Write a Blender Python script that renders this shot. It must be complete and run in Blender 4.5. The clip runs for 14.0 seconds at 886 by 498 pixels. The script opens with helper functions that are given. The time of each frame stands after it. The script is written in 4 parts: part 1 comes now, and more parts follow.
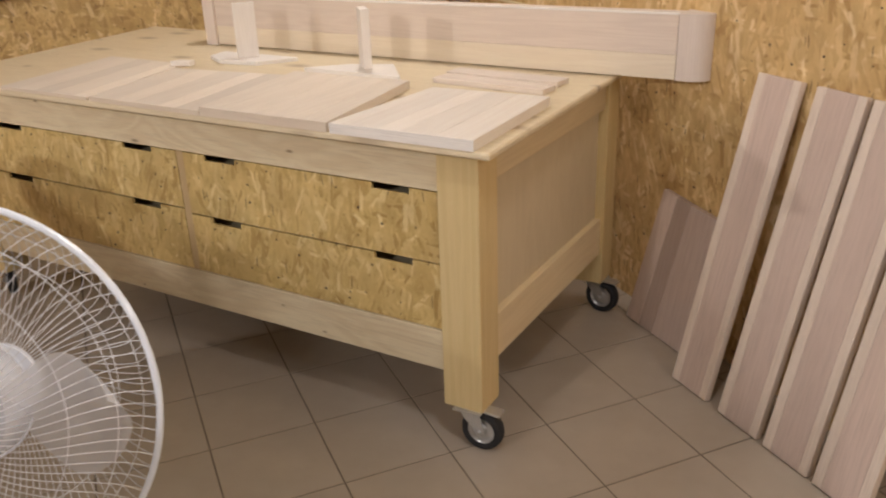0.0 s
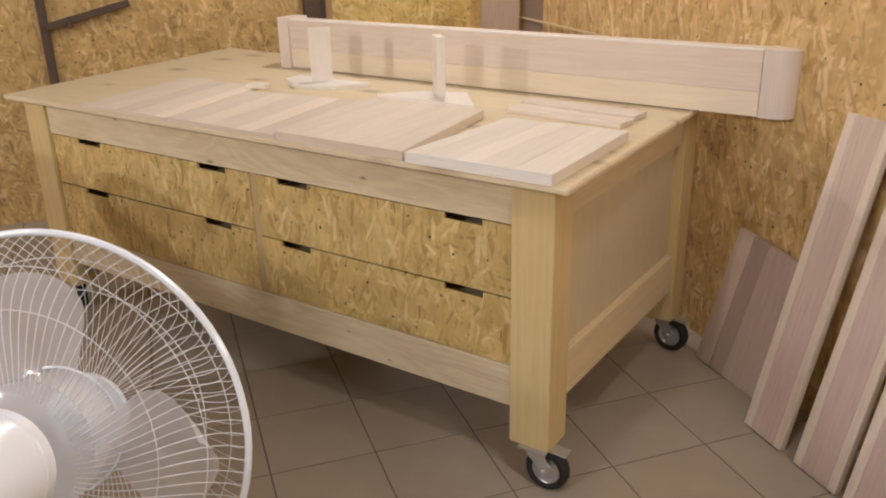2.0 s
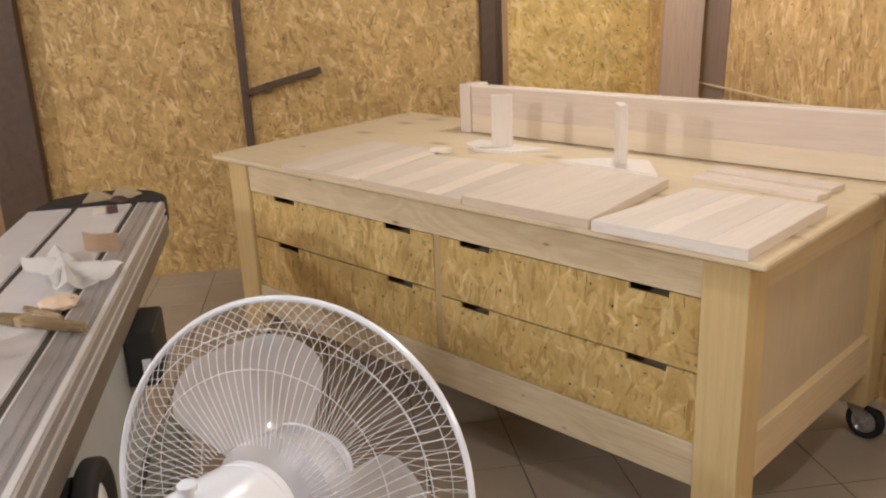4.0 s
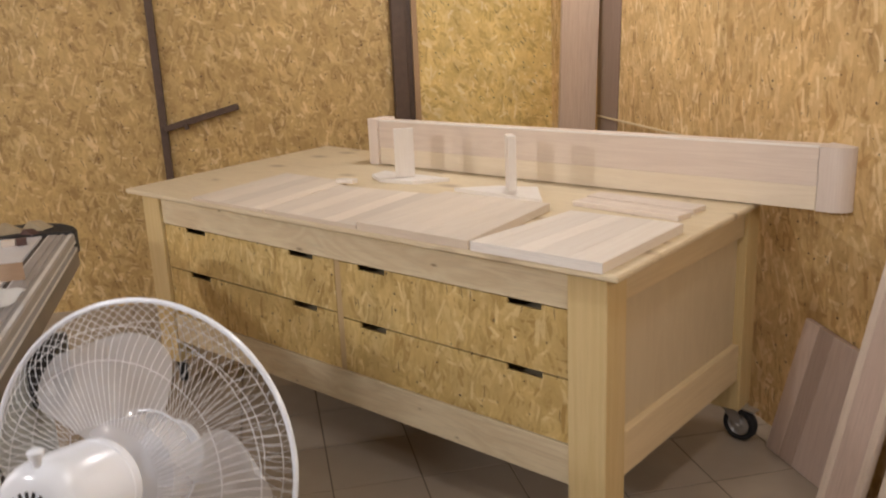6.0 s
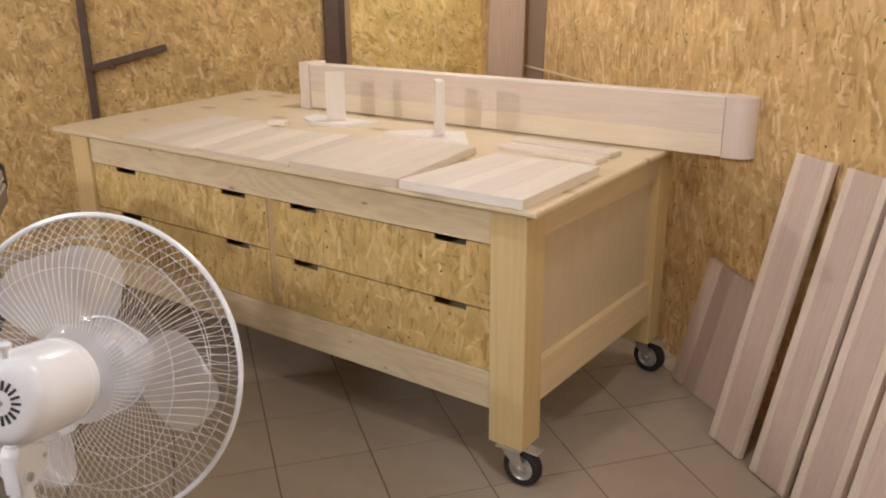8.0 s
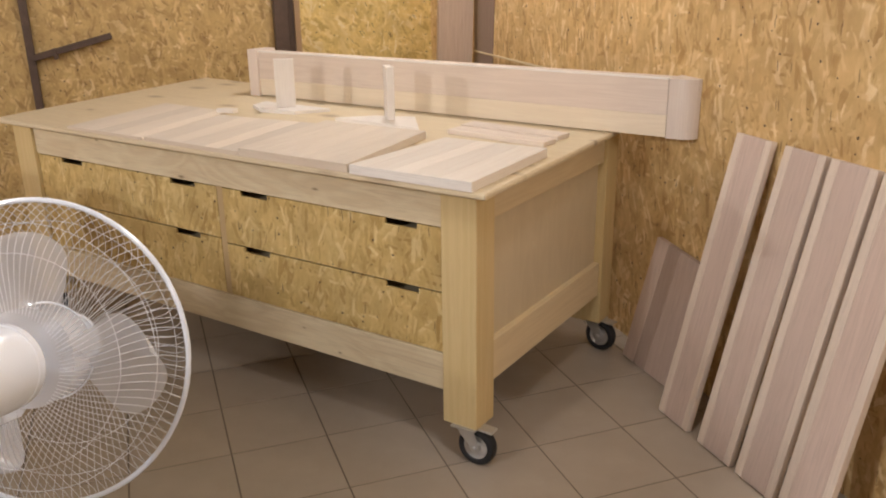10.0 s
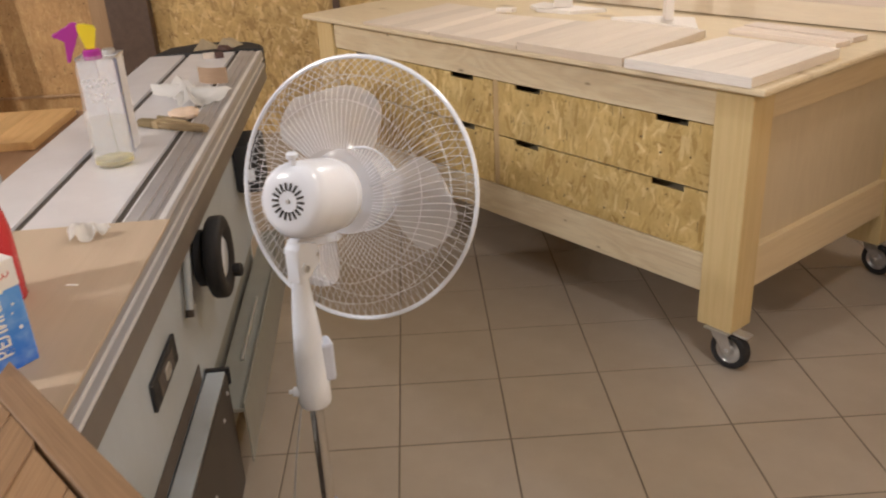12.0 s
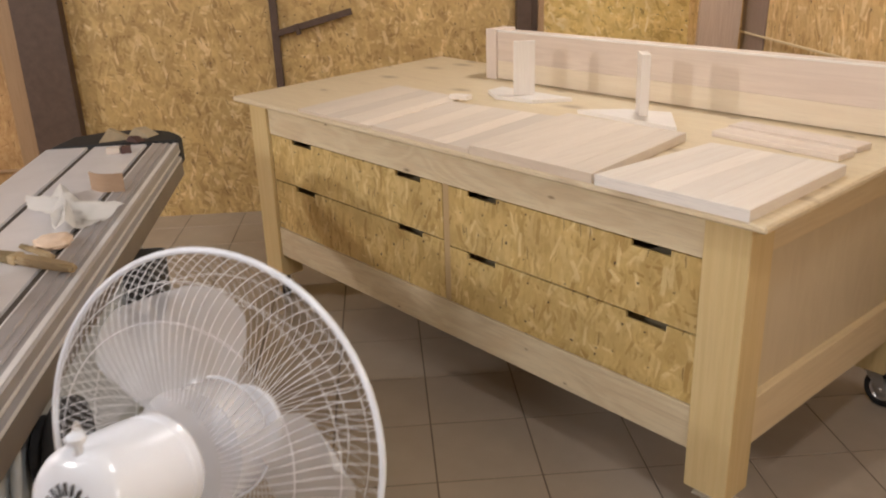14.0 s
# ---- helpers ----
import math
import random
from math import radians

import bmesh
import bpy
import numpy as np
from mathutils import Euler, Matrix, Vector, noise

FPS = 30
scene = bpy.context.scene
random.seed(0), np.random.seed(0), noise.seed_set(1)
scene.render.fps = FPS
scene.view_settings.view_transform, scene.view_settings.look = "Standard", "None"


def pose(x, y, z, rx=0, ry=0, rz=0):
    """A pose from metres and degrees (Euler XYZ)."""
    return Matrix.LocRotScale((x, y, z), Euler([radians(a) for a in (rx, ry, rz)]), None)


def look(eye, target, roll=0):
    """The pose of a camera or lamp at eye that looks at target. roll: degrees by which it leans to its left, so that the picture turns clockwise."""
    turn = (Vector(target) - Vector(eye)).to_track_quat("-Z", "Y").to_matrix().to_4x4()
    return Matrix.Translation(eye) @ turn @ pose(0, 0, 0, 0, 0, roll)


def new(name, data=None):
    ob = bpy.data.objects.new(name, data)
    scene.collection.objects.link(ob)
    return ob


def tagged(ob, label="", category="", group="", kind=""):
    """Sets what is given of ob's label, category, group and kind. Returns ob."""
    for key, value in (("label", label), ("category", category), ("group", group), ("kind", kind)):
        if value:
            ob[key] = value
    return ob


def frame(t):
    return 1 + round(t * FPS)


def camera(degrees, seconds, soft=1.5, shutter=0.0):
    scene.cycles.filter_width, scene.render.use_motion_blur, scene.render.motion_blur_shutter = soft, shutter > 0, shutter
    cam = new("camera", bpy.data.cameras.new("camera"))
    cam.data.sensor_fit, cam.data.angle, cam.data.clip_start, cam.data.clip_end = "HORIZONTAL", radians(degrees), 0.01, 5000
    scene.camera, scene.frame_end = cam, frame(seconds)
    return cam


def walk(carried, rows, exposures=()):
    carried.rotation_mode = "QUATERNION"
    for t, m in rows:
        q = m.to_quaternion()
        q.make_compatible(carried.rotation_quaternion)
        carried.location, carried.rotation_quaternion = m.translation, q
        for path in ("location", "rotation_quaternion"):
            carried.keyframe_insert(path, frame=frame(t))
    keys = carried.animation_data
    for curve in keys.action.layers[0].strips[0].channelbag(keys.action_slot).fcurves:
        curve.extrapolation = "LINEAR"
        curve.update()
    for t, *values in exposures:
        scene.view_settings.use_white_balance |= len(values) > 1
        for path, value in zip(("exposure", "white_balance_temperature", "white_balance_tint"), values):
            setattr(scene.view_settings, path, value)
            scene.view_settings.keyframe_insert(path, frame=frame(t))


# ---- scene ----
cam = camera(55.8, 14.0, soft=2.0, shutter=0.35)
BENCH_TURN = -53.2
PATH = [
    (0, (-0.876, -1.872, 1.542), (-0.175, -0.169, 0.762), -2.03),
    (0.5, (-0.916, -1.863, 1.546), (-0.290, -0.123, 0.784), -1.58),
    (1, (-0.914, -1.832, 1.549), (-0.329, -0.073, 0.798), -1.11),
    (1.5, (-0.922, -1.825, 1.552), (-0.338, -0.063, 0.808), -0.90),
    (2, (-0.911, -1.814, 1.557), (-0.318, -0.048, 0.829), -1.26),
    (2.5, (-0.908, -1.812, 1.560), (-0.289, -0.049, 0.849), -1.76),
    (3, (-0.905, -1.814, 1.558), (-0.284, -0.049, 0.852), -1.71),
    (3.3, (-0.920, -1.826, 1.595), (-0.419, -0.024, 0.887), -1.87),
    (3.5, (-0.973, -1.810, 1.580), (-0.579, 0.033, 0.910), -1.94),
    (3.6, (-1.000, -1.840, 1.598), (-0.682, 0.022, 0.941), -1.88),
    (3.7, (-1.000, -1.807, 1.590), (-0.754, 0.074, 0.954), -2.31),
    (5.8, (-0.888, -1.953, 1.614), (-0.485, -0.061, 1.109), -3.14),
    (6, (-0.870, -2.020, 1.598), (-0.475, -0.128, 1.083), -2.54),
    (6.5, (-0.824, -2.151, 1.587), (-0.452, -0.273, 1.007), -2.43),
    (7, (-0.843, -2.160, 1.601), (-0.408, -0.304, 0.997), -3.09),
    (7.5, (-0.891, -2.161, 1.595), (-0.393, -0.323, 0.984), -2.32),
    (8, (-0.904, -2.154, 1.587), (-0.356, -0.335, 0.960), -0.61),
    (10.3, (-0.892, -2.205, 1.576), (-0.250, -0.428, 0.921), -0.93),
    (10.5, (-0.892, -2.225, 1.572), (-0.348, -0.419, 0.907), -1.31),
    (10.7, (-0.927, -2.247, 1.571), (-0.508, -0.419, 0.877), -1.92),
    (10.9, (-0.946, -2.263, 1.566), (-0.687, -0.419, 0.834), -2.63),
    (11, (-0.957, -2.288, 1.533), (-0.775, -0.438, 0.797), -2.53),
    (11.2, (-0.991, -2.300, 1.508), (-0.918, -0.455, 0.739), -2.81),
    (11.5, (-0.992, -2.324, 1.517), (-1.012, -0.496, 0.705), -3.13),
    (12, (-0.959, -2.312, 1.524), (-0.920, -0.483, 0.715), -3.07),
    (12.5, (-0.930, -2.249, 1.521), (-0.815, -0.417, 0.726), -2.71),
    (13, (-0.922, -2.164, 1.564), (-0.780, -0.317, 0.809), -2.71),
    (13.2, (-0.942, -2.101, 1.603), (-0.776, -0.254, 0.853), -3.13),
    (13.5, (-0.923, -1.995, 1.580), (-0.757, -0.136, 0.861), -2.67),
    (13.7, (-0.909, -1.900, 1.565), (-0.750, -0.034, 0.863), -1.96),
    (14, (-0.847, -1.786, 1.588), (-0.723, 0.081, 0.881), -1.94),
]
BENCH = pose(0, 0, 0, 0, 0, BENCH_TURN)
walk(cam, [(t, look(eye, target, roll)) for t, eye, target, roll in PATH],
     exposures=[(0.0, 0.05), (3.7, 0.08), (5.0, -0.08), (6.0, -0.08), (6.5, 0.09), (11.0, 0.09), (13.0, 0.14), (14.0, 0.08)])

# ---- world and light ----
world = bpy.data.worlds.new("world")
scene.world = world
world.use_nodes = True
world.node_tree.nodes["Background"].inputs[0].default_value = (0.9, 0.8, 0.65, 1)
world.node_tree.nodes["Background"].inputs[1].default_value = 0.02


def bulb(x, y, z, watts, colour, radius=0.08):
    data = bpy.data.lights.new("ceiling_bulb", "POINT")
    data.energy, data.color, data.shadow_soft_size = watts, colour, radius
    ob = new("ceiling_bulb", data)
    ob.location = (x, y, z)
    return ob


WARM = (1.05, 0.995, 0.980)
bulb(-5.6, 0.97, 2.45, 172, WARM)
bulb(-3.7, -1.85, 2.45, 136, WARM, 0.12)
bulb(0.50, -3.2, 2.5, 53, WARM)
bulb(0.32, 1.70, 2.6, 42, WARM)
bulb(-0.32, -1.10, 2.6, 34, WARM)


# ---- materials ----
class Nodes:
    """A node tree written as expressions."""

    def __init__(self, name):
        self.material = bpy.data.materials.new(name)
        self.material.use_nodes = True
        self.tree = self.material.node_tree
        self.tree.nodes.clear()

    def node(self, kind, inputs=None, operation="", data_type="", blend_type="", voronoi_dimensions=""):
        n = self.tree.nodes.new(kind)
        if operation:
            n.operation = operation
        if data_type:
            n.data_type = data_type
        if blend_type:
            n.blend_type = blend_type
        if voronoi_dimensions:
            n.voronoi_dimensions = voronoi_dimensions
        for key, value in (inputs or {}).items():
            if isinstance(value, bpy.types.NodeSocket):
                self.tree.links.new(value, n.inputs[key])
            else:
                n.inputs[key].default_value = value
        return n

    def maths(self, op, a, b=0.0, c=0.0):
        return self.node("ShaderNodeMath", {0: a, 1: b, 2: c}, operation=op).outputs[0]

    def vec(self, op, a, b=(0, 0, 0)):
        return self.node("ShaderNodeVectorMath", {0: a, 1: b}, operation=op).outputs[0]

    def mix(self, f, a, b, blend="MIX"):
        return self.node("ShaderNodeMix", {0: f, 6: a, 7: b}, data_type="RGBA", blend_type=blend).outputs[2]

    def ramp(self, f, stops):
        n = self.node("ShaderNodeValToRGB", {0: f})
        el = n.color_ramp.elements
        while len(el) < len(stops):
            el.new(0.5)
        for e, (p, c) in zip(el, stops):
            e.position, e.color = p, (*c, 1)
        return n.outputs[0]

    def noise(self, vector, scale, detail=3.0, rough=0.5, distortion=0.0):
        return self.node("ShaderNodeTexNoise", {"Vector": vector, "Scale": scale, "Detail": detail, "Roughness": rough,
                                                "Distortion": distortion}).outputs[0]

    def coords(self, shift=0.0):
        """Object coordinates, shifted by the object's random number where asked."""
        c = self.node("ShaderNodeTexCoord").outputs["Object"]
        if shift:
            r = self.node("ShaderNodeObjectInfo").outputs["Random"]
            c = self.vec("ADD", c, self.node("ShaderNodeCombineXYZ", {0: self.maths("MULTIPLY", r, shift), 1: self.maths("MULTIPLY", r, shift * 1.7),
                                                                      2: self.maths("MULTIPLY", r, shift * 2.3)}).outputs[0])
        return c

    def finish(self, colour, rough=0.5, bump=None, bump_size=0.002, **extra):
        ins = {"Base Color": colour, "Roughness": rough}
        ins.update(extra)
        if bump is not None:
            ins["Normal"] = self.node("ShaderNodeBump", {"Strength": 0.6, "Distance": bump_size, "Height": bump}).outputs[0]
        b = self.node("ShaderNodeBsdfPrincipled", ins)
        self.node("ShaderNodeOutputMaterial", {"Surface": b.outputs[0]})
        return self.material


def osb_material(name, plane, stops, strand=(0.085, 0.011), shift=0.0, along=90, spread=1.0, specks=1.0, even=False):
    """Oriented strand board: layers of long thin flakes, most of them near one direction. plane: the two axes of the sheet."""
    n = Nodes(name)
    xyz = n.node("ShaderNodeSeparateXYZ", {0: n.coords(shift)}).outputs
    flat = n.node("ShaderNodeCombineXYZ", {0: xyz[plane[0]], 1: xyz[plane[1]]}).outputs[0]
    wobble = n.node("ShaderNodeTexNoise", {"Vector": flat, "Scale": 22.0, "Detail": 3.0}).outputs[1]
    flat = n.vec("ADD", flat, n.vec("MULTIPLY", n.vec("SUBTRACT", wobble, (0.5, 0.5, 0.5)), (0.020, 0.020, 0)))
    turned = n.node("ShaderNodeMapping", {"Vector": flat, "Rotation": (0, 0, radians(along))}).outputs[0]
    ground = n.noise(n.vec("MULTIPLY", turned, (26.0, 46.0, 1) if even else (16.0, 75.0, 1)), 1.0, 4.0, 0.6)
    colour = n.ramp(n.node("ShaderNodeMapRange", {0: ground, 1: 0.3, 2: 0.7, 3: 0.05, 4: 0.8}).outputs[0], stops)
    height = ground
    for k, angle in enumerate((-62, 34, -24, 71, 13, -40, -7, 22, -14, 5)):
        m = n.node("ShaderNodeMapping", {"Vector": flat, "Location": (k * 3.7, k * 1.9, 0), "Rotation": (0, 0, radians(along + angle * spread))}).outputs[0]
        grow = (1.0, 1.5, 0.7)[k % 3]
        wide = (1.0, 0.8, 1.7, 0.6)[k % 4]
        cell = n.node("ShaderNodeTexVoronoi", {"Vector": n.vec("MULTIPLY", m, (1 / (strand[0] * grow), 1 / (strand[1] * wide * 1.5), 1)), "Scale": 1.0, "Randomness": 1.0}, voronoi_dimensions="2D")
        cell.distance = "CHEBYCHEV"
        pick = n.node("ShaderNodeSeparateColor", {0: cell.outputs["Color"]}).outputs
        grain = n.noise(n.vec("MULTIPLY", m, (12.0, 420.0, 1)), 1.0, 2.0)
        tone = n.maths("ADD", n.maths("MULTIPLY", pick[1], 0.72), n.maths("MULTIPLY", grain, 0.28))
        layer = n.ramp(tone, stops)
        reach = n.maths("MULTIPLY_ADD", pick[2], 0.22, 0.22)
        inside = n.node("ShaderNodeMapRange", {0: n.maths("SUBTRACT", reach, cell.outputs["Distance"]), 1: 0.0, 2: 0.10, 3: 0.0, 4: 0.92}).outputs[0]
        here = n.maths("MULTIPLY", inside, n.maths("GREATER_THAN", pick[0], 0.42))
        colour = n.mix(here, colour, layer)
        height = n.node("ShaderNodeMix", {0: here, 2: height, 3: n.maths("ADD", pick[1], 0.2)}).outputs[0]
    spot = n.node("ShaderNodeTexVoronoi", {"Vector": n.vec("MULTIPLY", flat, (11.0, 12.0, 1)), "Scale": 1.0}, voronoi_dimensions="2D")
    chance = n.node("ShaderNodeSeparateColor", {0: spot.outputs["Color"]}).outputs
    dark = n.maths("MULTIPLY", n.maths("LESS_THAN", spot.outputs["Distance"], n.maths("MULTIPLY_ADD", chance[2], 0.030, 0.026)), n.maths("GREATER_THAN", chance[0], 0.45))
    colour = n.mix(n.maths("MULTIPLY", dark, 0.95 * specks), colour, (0.035, 0.016, 0.010, 1))
    sliver = n.node("ShaderNodeTexVoronoi", {"Vector": n.vec("MULTIPLY", turned, (8.0, 75.0, 1)), "Scale": 1.0}, voronoi_dimensions="2D")
    odd = n.node("ShaderNodeSeparateColor", {0: sliver.outputs["Color"]}).outputs
    dark = n.maths("MULTIPLY", n.maths("LESS_THAN", sliver.outputs["Distance"], 0.16), n.maths("GREATER_THAN", odd[0], 0.935))
    colour = n.mix(n.maths("MULTIPLY", dark, 0.7 * specks), colour, (0.12, 0.055, 0.022, 1))
    broad = n.ramp(n.noise(flat, 2.2, 4.0), [(0.3, (0.88, 0.86, 0.82)), (0.7, (1.07, 1.06, 1.04))])
    colour = n.mix(1.0, colour, broad, "MULTIPLY")
    patch = n.ramp(n.noise(flat, 9.0, 3.0, 0.6), [(0.3, (0.84, 0.80, 0.74)), (0.68, (1.10, 1.10, 1.08))])
    colour = n.mix(1.0, colour, patch, "MULTIPLY")
    return n.finish(colour, 0.55, height, 0.0012)


def wood_material(name, axis, light, dark, rough=0.5, ring=18.0, stretch=0.05, shift=5.0, vary=0.12, gloss=0.3, pores=0.25, knots=(), figure=0.45, knot_size=1.0, knot_depth=0.85):
    """Sawn wood with its grain along axis (0, 1 or 2)."""
    n = Nodes(name)
    c = n.coords(shift)
    scale = [1.0, 1.0, 1.0]
    scale[axis] = stretch
    long = n.vec("MULTIPLY", c, tuple(scale))
    rings = n.noise(long, ring, 2.0, 0.5, 1.2)
    bands = n.maths("FRACT", n.maths("MULTIPLY", rings, 5.0))
    bands = n.maths("ABSOLUTE", n.maths("MULTIPLY_ADD", bands, 2.0, -1.0))
    fine = n.noise(n.vec("MULTIPLY", c, tuple(0.02 if i == axis else 1.0 for i in range(3))), 420.0, 2.0)
    tone = n.maths("ADD", n.maths("MULTIPLY", bands, figure), n.maths("MULTIPLY", n.noise(long, ring * 0.35, 3.0), 1.0 - figure))
    colour = n.mix(tone, (*light, 1), (*dark, 1))
    colour = n.mix(n.maths("MULTIPLY", n.maths("LESS_THAN", fine, 0.42), pores), colour, tuple(v * 0.62 for v in dark) + (1,))
    if knots:
        first, second, size_a, size_b, rare = knots
        xyz = n.node("ShaderNodeSeparateXYZ", {0: c}).outputs
        sheet_at = n.node("ShaderNodeCombineXYZ", {0: n.maths("MULTIPLY", xyz[first], size_a), 1: n.maths("MULTIPLY", xyz[second], size_b)}).outputs[0]
        spot = n.node("ShaderNodeTexVoronoi", {"Vector": sheet_at, "Scale": 1.0}, voronoi_dimensions="2D")
        near = n.maths("ADD", spot.outputs["Distance"], n.maths("MULTIPLY", fine, 0.05))
        odd = n.node("ShaderNodeSeparateColor", {0: spot.outputs["Color"]}).outputs
        there = n.maths("GREATER_THAN", odd[0], rare)
        reach = n.maths("MULTIPLY_ADD", odd[1], 0.12 * knot_size, 0.06 * knot_size)
        ring_knot = n.node("ShaderNodeMapRange", {0: near, 1: 0.04, 2: reach, 3: knot_depth, 4: 0.0}).outputs[0]
        colour = n.mix(n.maths("MULTIPLY", ring_knot, there), colour, (0.20, 0.12, 0.06, 1))
    r = n.node("ShaderNodeObjectInfo").outputs["Random"]
    value = n.maths("MULTIPLY_ADD", r, 2 * vary, 1.0 - vary)
    colour = n.node("ShaderNodeHueSaturation", {"Hue": 0.5, "Saturation": 1.0, "Value": value, "Fac": 1.0, "Color": colour}).outputs[0]
    return n.finish(colour, rough, fine, 0.0006, **{"Specular IOR Level": gloss})


def plain_material(name, colour, rough=0.5, metal=0.0, grime=0.12, scale=8.0, bump=0.0004, spread=1.0, **extra):
    """Paint, plastic or metal with faint blotches and fine scratches."""
    n = Nodes(name)
    c = n.coords()
    blot = n.noise(c, scale, 5.0, 0.6)
    fine = n.noise(c, scale * 40, 2.0)
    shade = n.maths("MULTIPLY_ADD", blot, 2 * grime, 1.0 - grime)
    col = n.mix(1.0, (*colour, 1), n.node("ShaderNodeCombineColor", {0: shade, 1: shade, 2: shade}).outputs[0], "MULTIPLY")
    rr = n.maths("MULTIPLY_ADD", fine, 0.15, rough - 0.075)
    return n.finish(col, rr, fine, bump, Metallic=metal, **extra)


OSB_LIGHT = [(0.14, (0.45, 0.275, 0.105)), (0.30, (0.595, 0.410, 0.187)), (0.60, (0.674, 0.482, 0.234)), (0.78, (0.752, 0.571, 0.311)), (0.88, (0.87, 0.72, 0.46))]
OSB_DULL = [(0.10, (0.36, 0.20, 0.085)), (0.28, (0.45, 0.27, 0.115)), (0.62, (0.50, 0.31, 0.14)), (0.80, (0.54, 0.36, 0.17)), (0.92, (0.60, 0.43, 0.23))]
OSB_DRAWER = [(0.14, (0.44, 0.285, 0.095)), (0.30, (0.58, 0.42, 0.165)), (0.60, (0.655, 0.495, 0.215)), (0.78, (0.71, 0.56, 0.265)), (0.88, (0.82, 0.69, 0.38))]
OSB_YELLOW = [(0.14, (0.56, 0.38, 0.12)), (0.30, (0.74, 0.55, 0.20)), (0.60, (0.82, 0.63, 0.26)), (0.78, (0.87, 0.70, 0.34)), (0.88, (0.94, 0.82, 0.52))]
OSB_GATE = [(0.12, (0.345, 0.215, 0.080)), (0.30, (0.515, 0.360, 0.150)), (0.62, (0.595, 0.428, 0.185)), (0.80, (0.69, 0.525, 0.265)), (0.90, (0.84, 0.70, 0.43))]
osb_right = osb_material("osb_right_wall", (1, 2), OSB_LIGHT, strand=(0.13, 0.023), spread=1.25)
osb_far = osb_material("osb_far_wall", (0, 2), OSB_YELLOW, strand=(0.12, 0.022), along=55, spread=1.9, even=True)
# unseen back wall: dull board colours cut to 0.4 so less light bounces
osb_back_darkened = osb_material("osb_back_wall", (0, 2), [(p, tuple(0.4 * v for v in c)) for p, c in OSB_DULL])
osb_gate = osb_material("osb_gate", (0, 2), OSB_GATE, strand=(0.115, 0.022), along=70, spread=1.8, even=True)
osb_left = osb_material("osb_left_wall", (1, 2), OSB_DULL)
osb_dull = osb_material("osb_dull_wall", (0, 2), OSB_DULL)
osb_drawer = osb_material("osb_drawer", (0, 2), OSB_DRAWER, strand=(0.125, 0.018), shift=3.0, spread=1.25)
pine_x = wood_material("pine_along", 0, (0.78, 0.68, 0.48), (0.68, 0.555, 0.365), ring=9.0, stretch=0.22, figure=0.75, knots=(0, 2, 6.0, 17.0, 0.82))
pine_top = wood_material("pine_top", 0, (0.72, 0.625, 0.450), (0.64, 0.535, 0.365), ring=10.0, stretch=0.12, knots=(0, 1, 3.4, 6.5, 0.55), knot_size=1.9, knot_depth=0.62)
pine_y = wood_material("pine_deep", 1, (0.74, 0.615, 0.40), (0.65, 0.515, 0.31), pores=0.12)
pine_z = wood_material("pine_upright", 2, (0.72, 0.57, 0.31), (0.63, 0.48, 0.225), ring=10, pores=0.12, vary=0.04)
# darker copy of the upright pine: shade between the drawers put into colour
pine_dim = wood_material("pine_shaded", 2, (0.56, 0.405, 0.225), (0.48, 0.335, 0.175), ring=10, pores=0.12, vary=0.02)
trim_brown = wood_material("trim_brown", 2, (0.46, 0.31, 0.18), (0.38, 0.24, 0.13))
ash_x = wood_material("ash_along", 0, (0.83, 0.75, 0.67), (0.71, 0.61, 0.53), vary=0.05)
ash_y = wood_material("ash_deep", 1, (0.89, 0.845, 0.78), (0.805, 0.735, 0.665), vary=0.06, pores=0.12)
ash_y_rose = wood_material("ash_deep_rose", 1, (0.86, 0.785, 0.69), (0.755, 0.67, 0.58), vary=0.13, pores=0.14)
ash_z = wood_material("ash_upright", 2, (0.83, 0.745, 0.675), (0.74, 0.64, 0.57), vary=0.06, pores=0.10)
ash_white = wood_material("ash_white", 0, (0.91, 0.88, 0.84), (0.84, 0.79, 0.74), vary=0.02)
ash_cream = wood_material("ash_cream", 0, (0.87, 0.775, 0.63), (0.79, 0.685, 0.535), vary=0.02, pores=0.12)
ash_white_z = wood_material("ash_white_upright", 2, (0.91, 0.87, 0.82), (0.85, 0.79, 0.735), vary=0.03, pores=0.10)
ash_pink = wood_material("ash_pink", 0, (0.80, 0.70, 0.612), (0.69, 0.585, 0.502), vary=0.03, pores=0.10)
ash_edge = wood_material("ash_edge", 0, (0.76, 0.66, 0.54), (0.68, 0.57, 0.46), vary=0.03, pores=0.15)
plywood = wood_material("plywood", 2, (0.66, 0.56, 0.385), (0.60, 0.50, 0.335), ring=7, pores=0.10, vary=0.02, stretch=0.3)
steel_brown = plain_material("brown_steel", (0.098, 0.062, 0.044), 0.55, grime=0.45, scale=22.0)
tile_mat = plain_material("floor_tile", (0.412, 0.352, 0.287), 0.24, grime=0.14, scale=5.0)
grout = plain_material("grout", (0.16, 0.13, 0.10), 0.9)
# the ceiling is unseen; its grey is kept low to weaken bounced light
plaster = plain_material("ceiling_paint", (0.29, 0.28, 0.26), 0.9)
zinc = plain_material("zinc", (0.62, 0.62, 0.62), 0.30, 0.75)
rubber = plain_material("rubber", (0.018, 0.018, 0.020), 0.7)
white_plastic = plain_material("white_plastic", (0.80, 0.85, 0.94), 0.18, grime=0.04)
wire_white = plain_material("wire_white", (0.66, 0.68, 0.73), 0.35, grime=0.06)
chrome = plain_material("chrome", (0.75, 0.75, 0.75), 0.12, 1.0)
